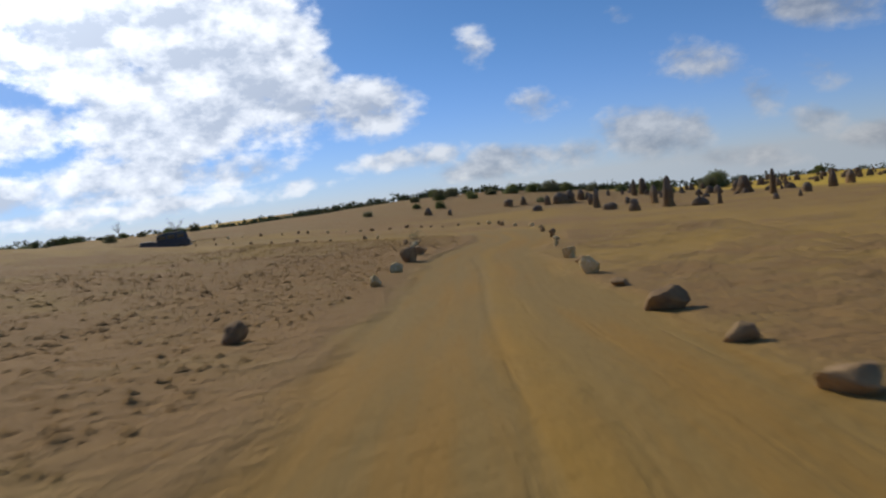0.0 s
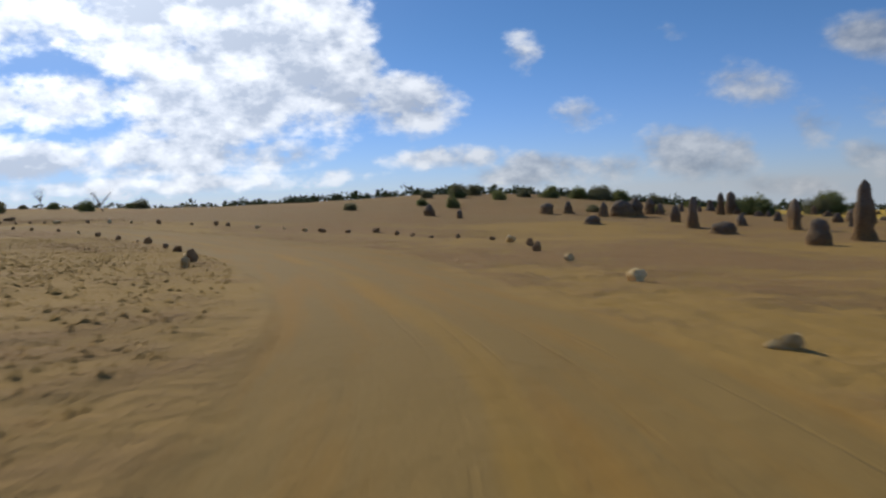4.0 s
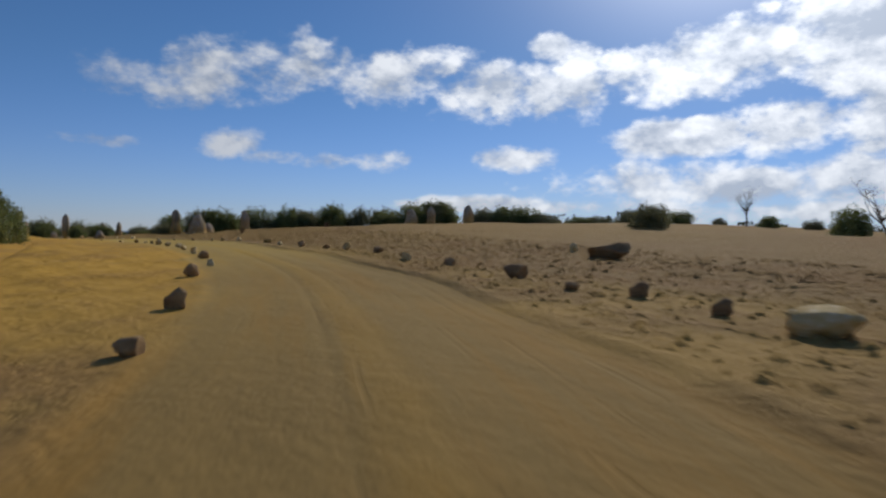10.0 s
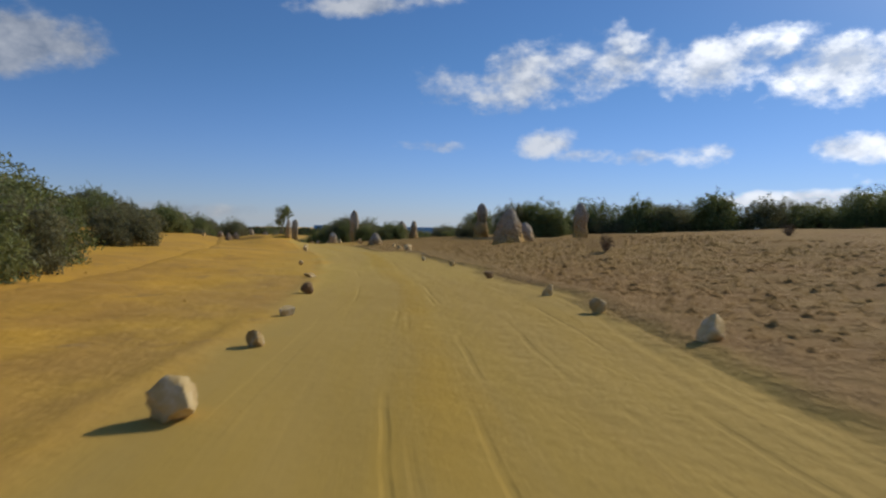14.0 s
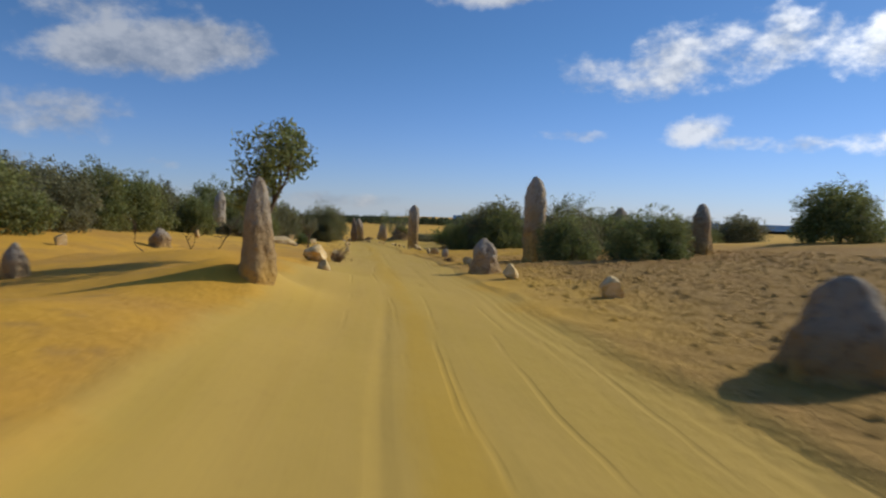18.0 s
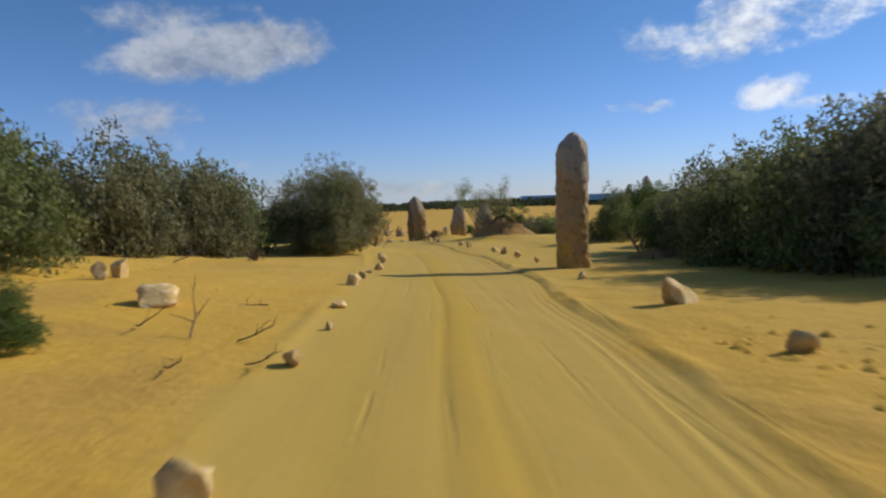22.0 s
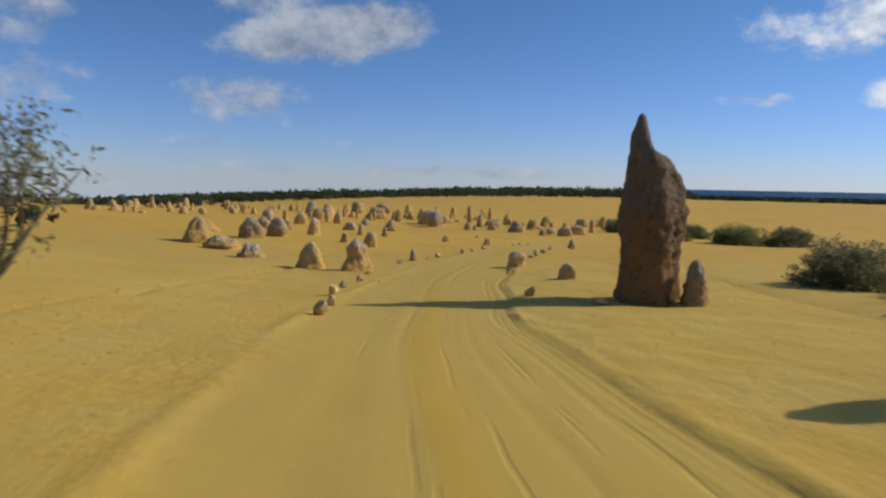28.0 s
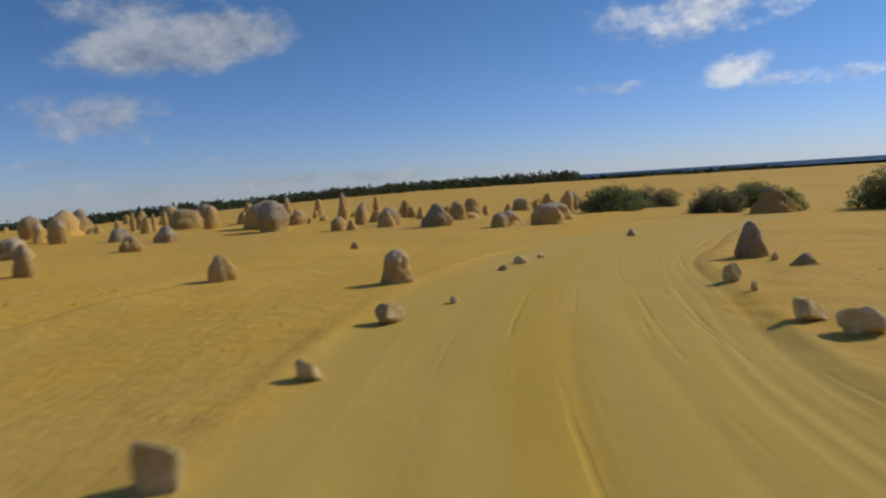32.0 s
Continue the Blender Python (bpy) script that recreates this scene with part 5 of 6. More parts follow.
BELT += [(-240.92, 56.46, 2.0, 4.9), (-230.10, 60.10, 1.5, 3.0), (-226.39, 62.09, 1.2, 2.3), (-225.15, 67.22, 2.1, 5.0), (-225.55, 71.64, 1.9, 4.5), (-235.48, 64.13, 1.7, 4.0), (-247.50, 60.20, 1.8, 4.5), (17.30, -11.38, 1.9, 1.8),
         (-14.38, 116.29, 2.2, 2.6), (48.92, 150.88, 3.2, 4.0), (50.06, 180.07, 3.1, 3.6), (-15.41, 140.96, 2.2, 3.0), (-68.06, 121.05, 3.2, 5.5), (-59.44, 129.29, 2.4, 4.6), (-48.71, 137.65, 2.0, 4.5), (-65.91, 58.96, 3.0, 5.0), (-72.68, 56.52, 3.0, 4.5)]
BELT += [(-34.50, 69.60, 3.0, 4.2), (-37.80, 70.40, 2.4, 3.6), (-40.20, 70.60, 1.8, 2.8), (-31.00, 67.60, 3.1, 4.2), (-55.46, 68.60, 1.9, 3.2),
         (-127.60, 76.90, 3.0, 3.6), (-125.50, 78.40, 4.2, 4.4), (-123.40, 79.60, 4.2, 5.0), (-121.30, 79.60, 3.8, 4.4), (-84.71, 90.10, 1.6, 2.3), (-78.90, 96.20, 2.5, 3.0), (-102.00, 84.60, 2.3, 3.4)]
BELT += [(-132.50, 77.30, 3.5, 4.2), (-134.40, 76.20, 2.6, 2.8), (-130.20, 77.80, 3.7, 4.2), (-141.50, 74.60, 2.8, 2.6), (-131.80, 58.60, 3.7, 4.0), (-129.00, 59.00, 3.4, 3.8)]
# dark scrub on the eastern rise
BELT += [(116.79, 126.37, 4.8, 7.0), (113.50, 124.00, 3.6, 5.0), (97.51, 115.27, 3.5, 5.8), (96.00, 120.00, 2.8, 4.8), (53.12, 160.56, 2.7, 4.5), (57.93, 152.11, 1.7, 5.6), (63.56, 151.07, 2.0, 5.6), (69.33, 150.84, 2.9, 6.4),
         (76.81, 155.15, 3.0, 6.6), (81.35, 152.83, 3.4, 7.0), (86.37, 154.99, 2.9, 6.4), (92.89, 150.62, 2.4, 6.4), (99.96, 146.90, 2.1, 5.9), (49.00, 149.11, 1.7, 4.2), (42.13, 150.42, 1.7, 4.6), (148.50, 131.80, 2.2, 6.0),
         (29.38, 107.33, 1.3, 2.8), (45.61, 114.41, 1.9, 2.4), (56.25, 136.51, 2.0, 2.9), (-23.27, 107.08, 1.7, 4.6), (40.63, 120.01, 1.3, 4.0), (66.00, 104.00, 1.2, 3.2), (71.00, 106.00, 1.4, 3.6), (77.50, 108.00, 1.3, 3.4)]


def hedge(line, step, high, wide, seed):
    """Places for shrubs that close up to a belt along a line."""
    rnd = random.Random(seed)
    out = []
    for (ax, ay), (bx, by) in zip(line[:-1], line[1:]):
        k = max(1, round(math.hypot(bx - ax, by - ay) / step))
        for i in range(k):
            u = (i + rnd.uniform(-0.3, 0.3)) / k
            out.append((ax + (bx - ax) * u + rnd.uniform(-1.2, 1.2), ay + (by - ay) * u + rnd.uniform(-1.2, 1.2), high * rnd.uniform(0.55, 1.25), wide * rnd.uniform(0.65, 1.2)))
    return out


BELT += hedge([(-84.59, 96.44), (-77.69, 105.25), (-71.41, 114.90), (-64.67, 125.08)], 2.8, 2.8, 5.0, 1)
BELT += hedge([(-64.67, 125.08), (-54.00, 133.46), (-41.52, 141.96)], 3.4, 1.8, 4.2, 5)
BELT += hedge([(-41.52, 141.96), (-24.91, 150.73), (-7.79, 159.36)], 6.0, 1.7, 3.4, 2)
BELT += hedge([(-61.73, 54.06), (-72.73, 54.52), (-81.48, 55.56), (-95.13, 54.45), (-109.03, 54.46), (-121.25, 53.88), (-133.46, 52.09)], 3.0, 3.1, 4.6, 3)
BELT += hedge([(-109.77, 92.47), (-112.90, 91.49), (-120.98, 89.84), (-131.85, 92.25)], 3.4, 1.9, 4.0, 4)
BELT += [(-124.45, 80.55, 4.4, 5.6), (-129.73, 78.83, 4.0, 5.0), (-120.42, 83.88, 2.6, 4.6), (-116.01, 86.72, 1.8, 3.4), (-131.63, 82.18, 3.4, 4.6), (-95.03, 81.41, 2.6, 3.2), (-92.01, 81.06, 2.0, 2.4), (-90.00, 83.46, 2.0, 3.0), (-81.20, 93.40, 3.0, 3.7), (-82.90, 94.90, 3.0, 3.6), (-165.68, 40.00, 4.2, 5.0), (-170.39, 35.89, 3.6, 4.4), (-164.74, 35.61, 4.0, 5.0)]
for i, (x, y, h, w) in enumerate(BELT):
    kind = BUSHES[i % 5]
    ob = place_plant("shrub", x, y, kind, ("dense dark olive shrub on the sand" if i % 5 not in (2, 4) else "grey-green spreading shrub on the sand"), "shrub", 1.0, i * 1.7, "scrub beside the track")
    w = min(w, 1.7 * h) if x > -45 else w
    ob.scale = (w / 4.3, w / 4.3, h / 2.75)
    ob.location.z -= 0.1 * h

big = bush_parts(77, 4.1, 5.6, 5.0, M_WATTLE, 0.11, thin=0.17, count=20, fuzz=0.5)
low = bush_parts(78, 2.4, 3.5, 3.0, M_WATTLE, 0.10, thin=0.17, count=20, fuzz=0.5)
place_plant("shrub", -133.23, 62.40, low, "feathery grey-green wattle skirt reaching the sand", "shrub", 1.0, 1.4)
place_plant("large_shrub", -135.74, 61.54, big, "large feathery grey-green wattle overhanging the track edge", "shrub", 1.0, 0.4)


fresh = bush_parts(79, 3.2, 4.4, 1.2, M_LEAF_BRIGHT, 0.12)
for x, y, h, w in ((-147.59, 77.32, 3.3, 4.8), (-152.55, 80.37, 3.0, 4.0), (-113.21, 65.33, 0.85, 1.1)):
    place_plant("shrub", x, y, fresh, "rounded bright green shrub on pale sand", "shrub", 1.0, x, "scrub beside the track").scale = (w / 4.4, w / 4.4, h / 3.2)


def sparse(x, y, h, w, seed, label, material=None, dense=1.0, bare=0.4, blade=0.10, lean=0.2):
    place_plant("small_tree", x, y, tree_parts(seed, h, w, bare, dense, material, blade, lean), label, "tree", 1.0, seed)


place_plant("small_tree", -154.10, 66.74, tree_parts(5, 4.4, 3.9, 0.22, 6.0, M_LEAF, 0.085, 0.15, 0.018), "thin tree with open green crown behind the leaning stone", "tree", 1.0, 5.0)
sparse(-147.97, 68.41, 2.8, 2.4, 6, "wispy grey shrub growing on a root mound", M_LEAF_GREY, 2.6, 0.2)
sparse(-147.23, 69.27, 2.0, 2.0, 16, "leafy shrub growing on a root mound", M_LEAF, 3.0, 0.2)
sparse(-78.09, 73.49, 2.5, 1.3, 7, "small tree with tufted crown behind a pinnacle", M_LEAF, 2.2, 0.55, 0.12)
sparse(-161.78, 51.61, 2.8, 1.6, 8, "slender wispy sapling on open sand", M_LEAF_GREY, 1.0, 0.35)
sparse(-108.88, 66.82, 2.3, 1.6, 9, "crooked sapling with thin grey crown", M_LEAF_GREY, 1.0, 0.4)
sparse(-131.82, 74.55, 2.3, 2.2, 10, "young tree with bright green leaves", M_LEAF_BRIGHT, 1.4, 0.4)
sparse(-95.24, 81.02, 2.8, 1.8, 11, "bright green sapling beside a pinnacle", M_LEAF_BRIGHT, 1.2, 0.3)
sparse(-13.38, 119.94, 4.7, 4.2, 12, "bare-branched tree on the plain", M_LEAF_GREY, 0.3, 0.3)
sparse(-31.89, 135.19, 4.2, 3.0, 13, "lone thin tree on the skyline", M_LEAF, 0.6, 0.5)
sparse(-179.09, 67.98, 3.2, 2.6, 14, "wispy tree behind a limestone slab", M_LEAF_GREY, 0.8, 0.3)
sparse(33.53, 0.52, 1.1, 0.7, 15, "dry spindly weed among the edge rocks", M_LEAF_GREY, 0.25, 0.4, 0.05)


def far_scrub():
    """Low woodland on the far plain and the skyline."""
    rs = np.random.RandomState(3)
    centres = []
    for n, box, hi in ((160, (-320, -190, 130, 260), 2.8), (320, (-330, -200, -150, -60), 3.4), (520, (-140, 140, 180, 235), 2.8),
                       (260, (-260, -60, 145, 240), 3.0), (130, (-110, 0, -90, 35), 2.4), (340, (100, 320, 150, 250), 3.2), (90, (-190, -110, -40, 25), 2.6)):
        x, y = rs.uniform(box[0], box[1], n), rs.uniform(box[2], box[3], n)
        z = heights(x, y)
        h = hi * rs.uniform(0.5, 1.1, n)
        k = 13
        d = rs.normal(0, 1, (n, k, 3))
        d /= np.linalg.norm(d, axis=2)[..., None]
        d *= rs.uniform(0.5, 1.0, (n, k, 1)) * np.stack([h * 0.8, h * 0.8, h * 0.45], -1)[:, None]
        centres.append((np.stack([x, y, z + h * 0.48], -1)[:, None] + d).reshape(-1, 3))
    verts, faces = leaves(rs, np.concatenate(centres), 0.25, 7, 0.6, 0.6)
    tagged(new("far_scrub", leaf_mesh("far_scrub", verts, faces, M_FOREST)), "low dark scrub covering the far plain", "scrub", kind="stuff")


far_scrub()


def ridge_forest():
    """The wooded ridge that closes the western flat."""
    rs = np.random.RandomState(12)
    n = 4200
    d, a = rs.uniform(400, 800, n), np.radians(rs.uniform(70, 158, n))
    x, y = -172 - d * np.sin(a), 52 + d * np.cos(a)
    z = lay(x, y)
    h = np.where(np.degrees(a) > 85, rs.uniform(4.5, 8.0, n), rs.uniform(1.2, 2.4, n))
    k = 8
    p = rs.normal(0, 1, (n, k, 3))
    p /= np.linalg.norm(p, axis=2)[..., None]
    p *= rs.uniform(0.5, 1.0, (n, k, 1)) * np.stack([h * 0.9, h * 0.9, h * 0.45], -1)[:, None]
    centres = (np.stack([x, y, z + h * 0.45], -1)[:, None] + p).reshape(-1, 3)
    verts, faces = leaves(rs, centres, 0.6, 5, 1.5, 0.7)
    tagged(new("ridge_forest", leaf_mesh("ridge_forest", verts, faces, M_FOREST)), "dark green low forest along the skyline ridge", "forest", kind="stuff")


ridge_forest()


def clods():
    """Broken crust and lumps strewn over the undriven land."""
    rs = np.random.RandomState(8)
    ring = np.arange(6) * math.pi / 3
    dome = np.vstack([np.stack([np.cos(ring), np.sin(ring), 0 * ring], -1), [[0.1, 0.1, 1.0]]])
    for name, n, lo, hi, s0, s1, size, label in (("clods", 24000, 3.3, 14, 118, 236, 0.07, "broken sand crust strewn beside the track"), ("pebbles", 3200, -12, -2.0, 0, 215, 0.035, "small stones and crumbs on the sand"),
                                                 ("crumbs", 12000, -10, 11, 215, 330, 0.032, "scattered sand crumbs and chips of stone"), ("grit", 24000, -16, -2.6, 0, 100, 0.06, "rough crusted lumps on brown sand")):
        s, off = rs.uniform(s0, s1, n), rs.uniform(lo, hi, n)
        if name == "crumbs":
            keep = (off < -1.9) | (off > 3.2)
            s, off = s[keep], off[keep]
        k = len(s)
        x = np.interp(s, LINE_RUN, LINE[:, 0]) + off * np.interp(s, LINE_RUN, LINE_WAY[:, 1])
        y = np.interp(s, LINE_RUN, LINE[:, 1]) - off * np.interp(s, LINE_RUN, LINE_WAY[:, 0])
        z = lay(x, y) + lumps(x, y, off) + np.where((off > -7) & (off < 11), profile(s, off), 0)
        r = size * np.minimum(rs.lognormal(0, 0.45, k), 1.7)
        a = rs.uniform(0, 6.28, k)
        c, sn = np.cos(a), np.sin(a)
        t = dome[None] * rs.uniform(0.6, 1.4, (k, 7, 3)) * r[:, None, None]
        v = np.stack([x[:, None] + t[..., 0] * c[:, None] - t[..., 1] * sn[:, None], y[:, None] + t[..., 0] * sn[:, None] + t[..., 1] * c[:, None], z[:, None] + t[..., 2] * 0.6 - 0.012], -1)
        base = np.arange(k)[:, None, None] * 7
        f = (np.array([(q, (q + 1) % 6, 6) for q in range(6)])[None] + base).reshape(-1, 3)
        tagged(new(name, mesh_of(name, v.reshape(-1, 3), f, M_SAND, True)), label, "rubble", kind="stuff")


clods()


# ---- the off-road car on the other track ----
def box_part(name, size, at, material, parent, bevel=0.04, taper=0.0, label=""):
    bm = bmesh.new()
    bmesh.ops.create_cube(bm, size=1.0)
    for v in bm.verts:
        k = 1 - taper if v.co.z > 0 else 1
        v.co = Vector((v.co.x * size[0] * k + at[0], v.co.y * size[1] * k + at[1], v.co.z * size[2] + at[2]))
    bmesh.ops.bevel(bm, geom=bm.edges[:], offset=bevel, segments=2, affect="EDGES")
    me = bpy.data.meshes.new(name)
    bm.to_mesh(me)
    bm.free()
    me.materials.append(material)
    return part(name, me, parent, label)


def wheel(parent, x, y):
    def ring(name, r, w, mat, up, label=""):
        bm = bmesh.new()
        bmesh.ops.create_cone(bm, cap_ends=True, segments=28, radius1=r, radius2=r, depth=w)
        bmesh.ops.rotate(bm, verts=bm.verts[:], matrix=Matrix.Rotation(radians(90), 3, "X"))
        bmesh.ops.bevel(bm, geom=[e for e in bm.edges if abs(e.verts[0].co.y - e.verts[1].co.y) < 1e-4], offset=w * 0.15, segments=2, affect="EDGES")
        bmesh.ops.translate(bm, verts=bm.verts[:], vec=(x, y, 0.39))
        me = bpy.data.meshes.new(name)
        bm.to_mesh(me)
        bm.free()
        me.materials.append(mat)
        return part(name, me, up, label)
    w = ring("wheel", 0.39, 0.26, M_TYRE, parent, "black off-road tyre")
    ring("rim", 0.23, 0.275, M_TRIM, w, "grey steel rim")


M_PAINT = surface("dark_blue_paint", ((0.012, 0.014, 0.022), (0.016, 0.018, 0.028), (0.05, 0.045, 0.04)), (0.4, 3.0), 0.3, (0.0, 0.01), 0.0, spec=0.5)
M_TYRE = surface("rubber", ((0.012, 0.012, 0.012), (0.02, 0.02, 0.02), (0.08, 0.06, 0.04)), (3.0, 12.0), 0.85, (0.2, 0.01), 0.0)
M_TRIM = surface("grey_metal", ((0.25, 0.25, 0.25), (0.3, 0.3, 0.3), (0.4, 0.38, 0.35)), (3.0, 12.0), 0.4, (0.0, 0.01), 0.0, spec=0.5)
M_GLASS = surface("dark_glass", ((0.01, 0.012, 0.014), (0.012, 0.014, 0.016), (0.02, 0.022, 0.025)), (1.0, 4.0), 0.05, (0.0, 0.01), 0.0, spec=0.6)


def build_car(x, y, turn):
    car = thing("off_road_car", x, y, "dark blue boxy off-road car on the far track", "car", sink=0.03, turn=radians(turn))
    box_part("body", (4.6, 1.85, 0.75), (0, 0, 0.88), M_PAINT, car, 0.10)
    box_part("bonnet", (1.25, 1.7, 0.12), (-1.65, 0, 1.29), M_PAINT, car, 0.05)
    box_part("cabin", (2.95, 1.72, 0.75), (0.72, 0, 1.58), M_PAINT, car, 0.09, 0.10)
    for side in (-1, 1):
        for k in range(3):
            box_part("side_window", (0.72, 0.03, 0.42), (-0.25 + k * 0.86, side * 0.835, 1.60), M_GLASS, car, 0.01)
        box_part("headlight", (0.06, 0.28, 0.18), (-2.30, side * 0.66, 1.02), M_TRIM, car, 0.02)
        box_part("tail_light", (0.05, 0.14, 0.34), (2.29, side * 0.82, 1.05), M_TRIM, car, 0.01)
        box_part("mirror", (0.12, 0.22, 0.16), (-0.72, side * 1.02, 1.40), M_PAINT, car, 0.03)
        for a in (-1.45, 1.42):
            wheel(car, a, side * 0.80)
    box_part("windscreen", (0.04, 1.45, 0.46), (-0.735, 0, 1.60), M_GLASS, car, 0.01)
    box_part("bumper", (0.22, 1.9, 0.24), (-2.34, 0, 0.62), M_TRIM, car, 0.05)
    box_part("rear_bumper", (0.20, 1.85, 0.2), (2.34, 0, 0.62), M_TRIM, car, 0.05)
    box_part("roof_rack", (2.0, 1.35, 0.06), (0.8, 0, 2.02), M_TRIM, car, 0.02)


build_car(10.46, 34.41, 18.0)


# ---- heaps of soil held by old roots ----
def root_mound(x, y, wide, high, seed, turn):
    rnd = random.Random(seed)
    ob = thing("root_mound", x, y, "dark heap of soil and roots under a shrub", "mound", "root mounds", 0.1, turn)
    sides, rings = 44, 16
    verts = []
    for i in range(rings + 1):
        u = i / rings
        for j in range(sides):
            a = 2 * math.pi * j / sides
            r = 0.5 * wide * (1.25 - 0.25 * min(1, u * 3)) * (1 - u ** 1.6 * 0.97) * (1 + 0.22 * noise.noise(Vector((math.cos(a) * 1.3, math.sin(a) * 1.3, seed))))
            p = Vector((r * math.cos(a), 0.95 * r * math.sin(a), -0.5 + (high + 0.5) * u ** 0.8))
            k = 0.12 * noise.noise(p * 2.3 + Vector((seed, 0, 0))) + 0.09 * noise.noise(p * 6) + 0.05 * noise.noise(p * 14)
            verts.append(p + Vector((math.cos(a), math.sin(a), 0.8)) * k)
    faces = [(i * sides + j, i * sides + (j + 1) % sides, (i + 1) * sides + (j + 1) % sides, (i + 1) * sides + j) for i in range(rings) for j in range(sides)]
    part("soil", mesh_of("soil", verts, faces, M_ROOTS, True), ob)
    for k in range(9):
        a = rnd.uniform(0, 6.28)
        d = Vector((math.cos(a), math.sin(a) * 0.75, 0))
        p = limb_path(rnd, d * wide * 0.22 + Vector((0, 0, high * 0.62)), d + Vector((0, 0, -0.45)), wide * 0.36, 0.2, 6)
        part("root", mesh_of("root", *tube(p, [0.022 * (1 - 0.13 * j) for j in range(len(p))], 5), M_BARK, True), ob)


root_mound(-147.45, 68.88, 3.5, 1.15, 1, 0.6)
root_mound(-151.60, 64.00, 1.5, 0.55, 2, 0.2)
root_mound(-131.20, 74.90, 2.4, 0.45, 4, 1.2)
root_mound(-137.54, 61.04, 2.6, 0.6, 3, 0.9)


# ---- dead wood and dry tufts ----
def dry_shrub(x, y, h, w, seed, label="dry leafless shrub on the sand"):
    rnd = random.Random(seed)
    ob = thing("dry_shrub", x, y, label, "shrub", "dry shrubs")
    twigs = []
    for i in range(34):
        a, r = rnd.uniform(0, 6.28), rnd.uniform(0.2, 0.9)
        p = limb_path(rnd, (0, 0, -0.03), (math.cos(a) * r * w / h, math.sin(a) * r * w / h, 1), h * rnd.uniform(0.6, 1.05), 0.25, 5)
        twigs.append(tube(p, [0.010 * (1 - 0.15 * k) for k in range(len(p))], 4))
        for _ in range(3):
            q = limb_path(rnd, p[rnd.randint(2, 5)], (rnd.gauss(0, 1), rnd.gauss(0, 1), 0.6), h * 0.28, 0.3, 3)
            twigs.append(tube(q, [0.005 * (1 - 0.2 * k) for k in range(len(q))], 3))
    part("tangle", mesh_of("tangle", *join(twigs), M_DEAD), ob)
    rs = np.random.RandomState(seed)
    c = np.array([[rnd.gauss(0, w * 0.22), rnd.gauss(0, w * 0.22), rnd.uniform(0.15, 0.9) * h] for _ in range(60)])
    part("dry_leaves", leaf_mesh("dry_leaves", *leaves(rs, c, 0.05, 7, 0.06), M_DEAD), ob)


def branch(x, y, length, seed, label="fallen grey dead branch on the sand", arch=0.0):
    rnd = random.Random(seed)
    ob = thing("dead_branch", x, y, label, "branch", "dead wood", turn=rnd.uniform(0, 6.28))
    a = limb_path(rnd, (0, 0, 0.03), (1, 0, arch), length, 0.22, 8)
    pieces = [tube([Vector((p.x, p.y, max(0.02, p.z))) for p in a], [0.015 * length ** 0.5 * (1 - 0.1 * k) for k in range(len(a))], 6)]
    for k in range(4):
        q = limb_path(rnd, a[rnd.randint(2, 7)], (rnd.uniform(0, 1), rnd.uniform(-1, 1), 0.25 + arch), length * 0.4, 0.3, 5)
        pieces.append(tube([Vector((p.x, p.y, max(0.015, p.z))) for p in q], [0.008 * length ** 0.5 * (1 - 0.15 * j) for j in range(len(q))], 5))
    part("wood", mesh_of("wood", *join(pieces), M_BARK, True), ob)


dry_shrub(-91.42, 72.37, 0.55, 0.7, 385, "spiky dry brown shrub at the track edge")
dry_shrub(-95.37, 76.38, 0.25, 0.5, 1285, "low dry tuft on crusted sand")
dry_shrub(-126.36, 62.27, 0.35, 0.6, 240, "dry tuft of twigs on sand")
dry_shrub(-135.47, 63.23, 0.9, 1.2, 100, "dry tangled shrub on an orange sand bank")
dry_shrub(-137.07, 62.63, 0.8, 1.0, 230, "dry tangled shrub on an orange sand bank")
dry_shrub(-147.88, 55.22, 0.5, 0.6, 60, "dry grey shrub at the foot of a bank")
dry_shrub(-160.45, 48.98, 0.9, 0.8, 400, "dry wispy shrub on open sand")
dry_shrub(-44.06, 86.06, 0.5, 0.4, 1125, "thin dry weed on crusted sand")
dry_shrub(-46.68, 94.34, 0.45, 0.5, 1435, "thin dry weed on crusted sand")

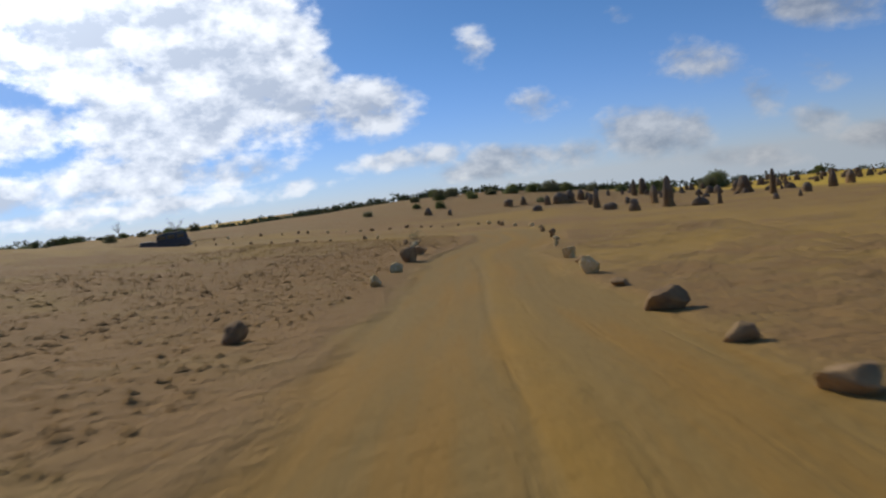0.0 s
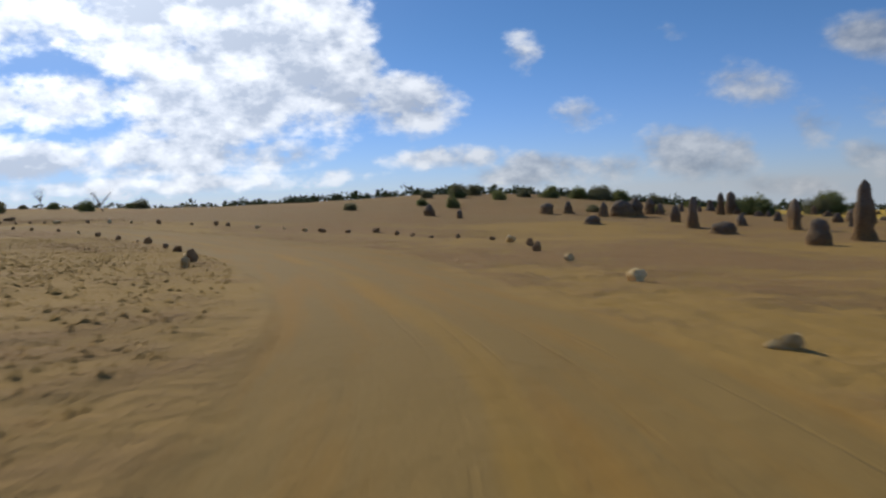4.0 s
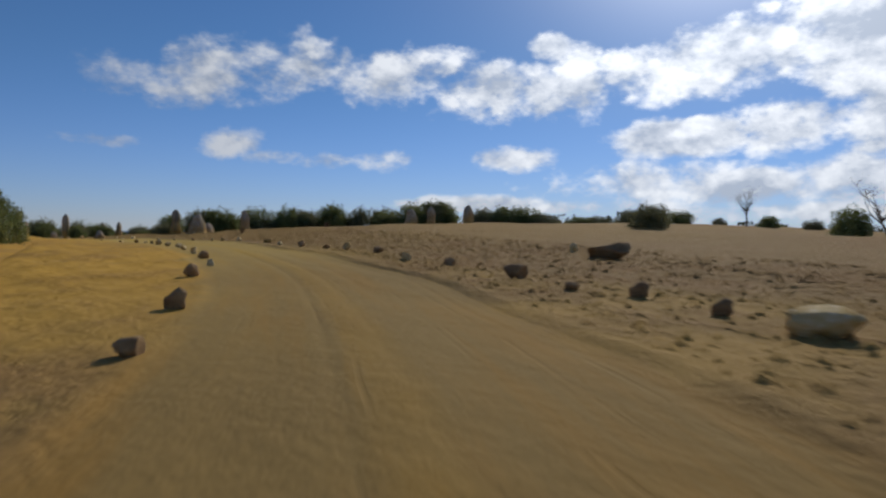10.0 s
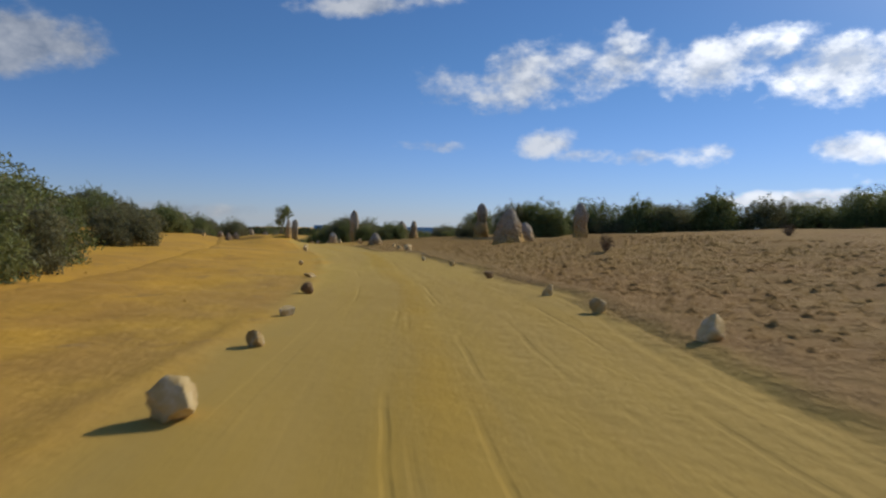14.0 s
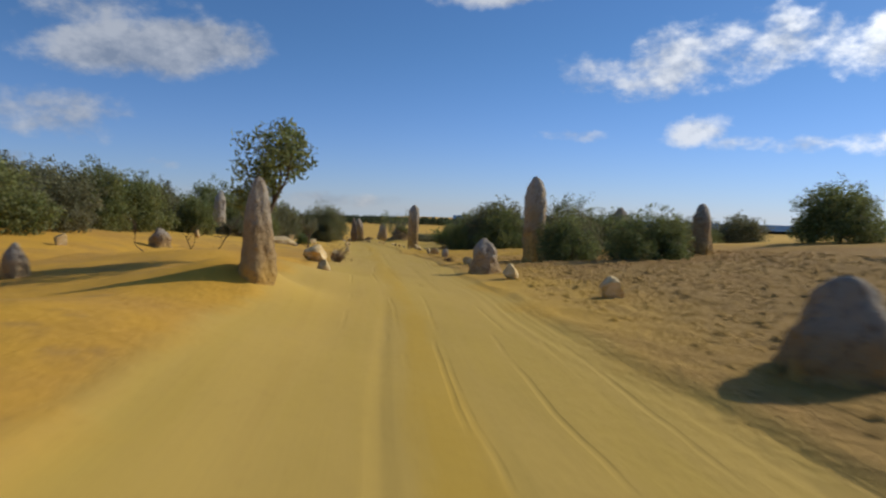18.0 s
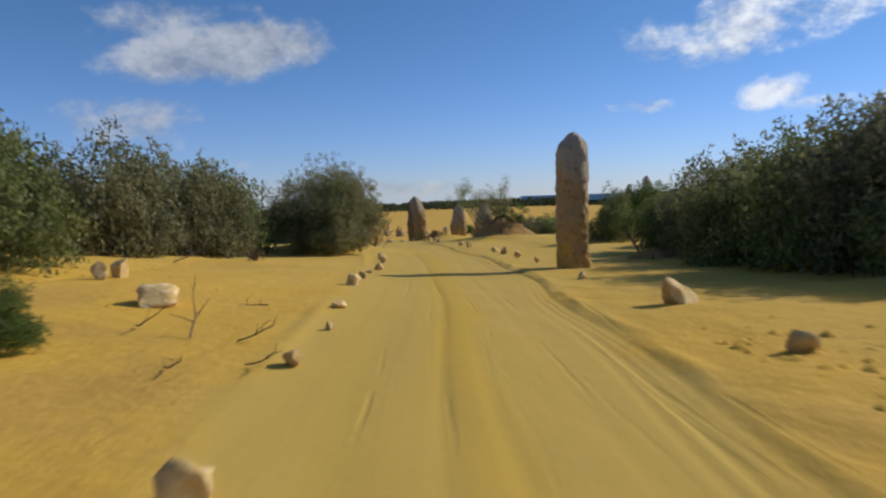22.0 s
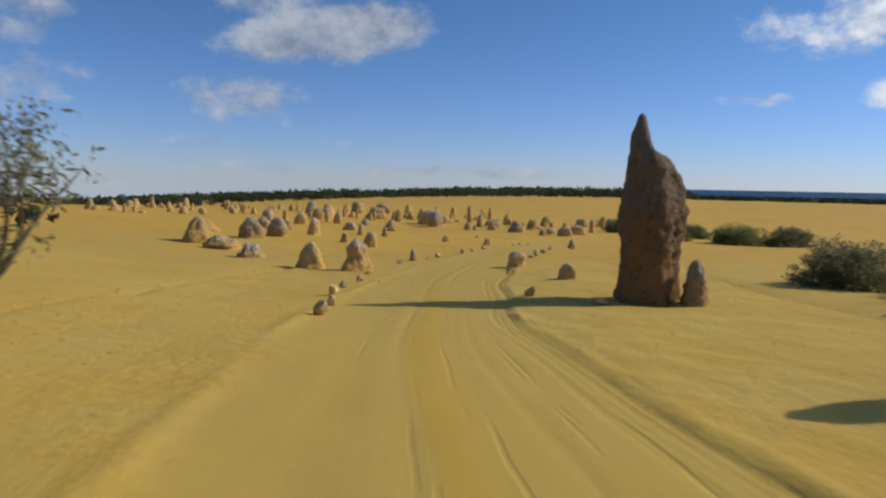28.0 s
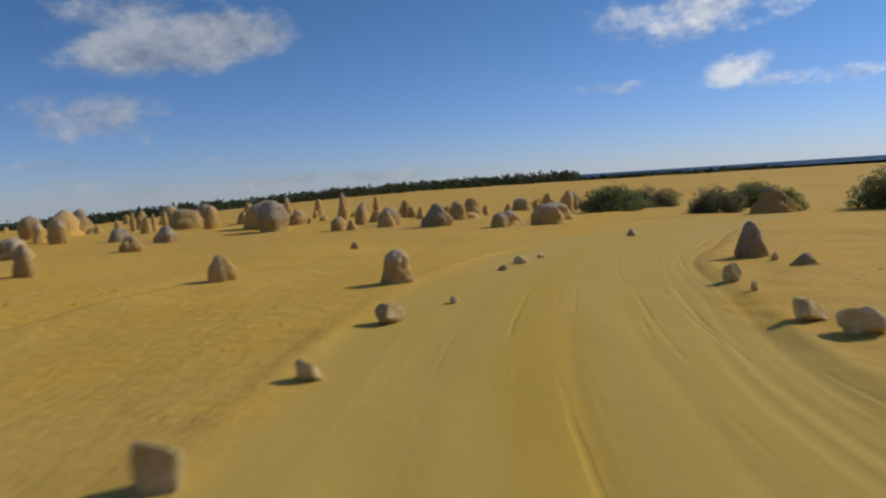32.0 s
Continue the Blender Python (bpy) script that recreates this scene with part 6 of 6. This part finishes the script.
dry_shrub(-162.71, 38.50, 1.2, 1.4, 130, "dry grey shrub on the bank")
branch(-84.25, 69.70, 1.6, 1, arch=0.5)
branch(-82.75, 69.24, 1.2, 2, arch=0.8)
branch(-81.10, 71.70, 1.0, 3, arch=0.9)
branch(-113.31, 68.04, 0.5, 4, arch=0)
branch(-114.35, 66.87, 0.8, 5, arch=0.1)
branch(-117.04, 66.69, 0.5, 6, arch=0)
branch(-114.33, 67.47, 0.6, 7, arch=0)
branch(-114.84, 65.85, 0.6, 8, arch=0.05)
branch(-124.04, 60.98, 1.5, 9, arch=0.1)
branch(-128.55, 59.73, 1.6, 10, arch=0.1)
branch(-105.14, 62.07, 2.0, 11, arch=0.05)
branch(-109.55, 64.74, 1.8, 12, arch=0.05)
branch(-103.61, 61.81, 1.5, 13, arch=0.1)
branch(-146.29, 57.15, 0.8, 14, arch=0)
branch(-145.39, 60.68, 0.4, 15, arch=0)
branch(-147.03, 58.58, 0.5, 16, arch=0)
branch(-149.39, 55.98, 0.7, 17, arch=0.1)
branch(-149.99, 58.14, 0.7, 18, arch=0)
branch(-148.38, 58.37, 0.4, 19, arch=0)
branch(-162.01, 70.18, 1.8, 20, arch=0.2)
branch(-157.82, 65.71, 1.5, 21, arch=0.6)
branch(-160.77, 74.74, 1.2, 22, arch=0.2)
branch(-149.29, 71.90, 1.0, 23, arch=0.2)
branch(-139.05, 60.76, 1.3, 24, arch=0.5)
branch(-140.99, 59.78, 1.1, 25, arch=0.6)
branch(-137.67, 62.55, 1.2, 26, arch=0.4)
branch(-125.87, 60.15, 1.4, 27, arch=0.1)
branch(-113.04, 67.33, 0.5, 28, arch=0)
branch(-109.28, 66.63, 0.9, 29, arch=0)
branch(-136.04, 64.05, 0.9, 30, arch=0.4)

dry_shrub(-136.97, 63.38, 0.9, 1.3, 501, "grey tangle of dead twigs under a wattle")
dry_shrub(-138.48, 62.38, 1.1, 1.6, 502, "grey tangle of dead twigs under a wattle")
dry_shrub(-139.41, 61.77, 0.7, 1.2, 503, "grey tangle of dead twigs on an orange bank")
branch(-137.45, 63.04, 0.9, 505, arch=0.3)
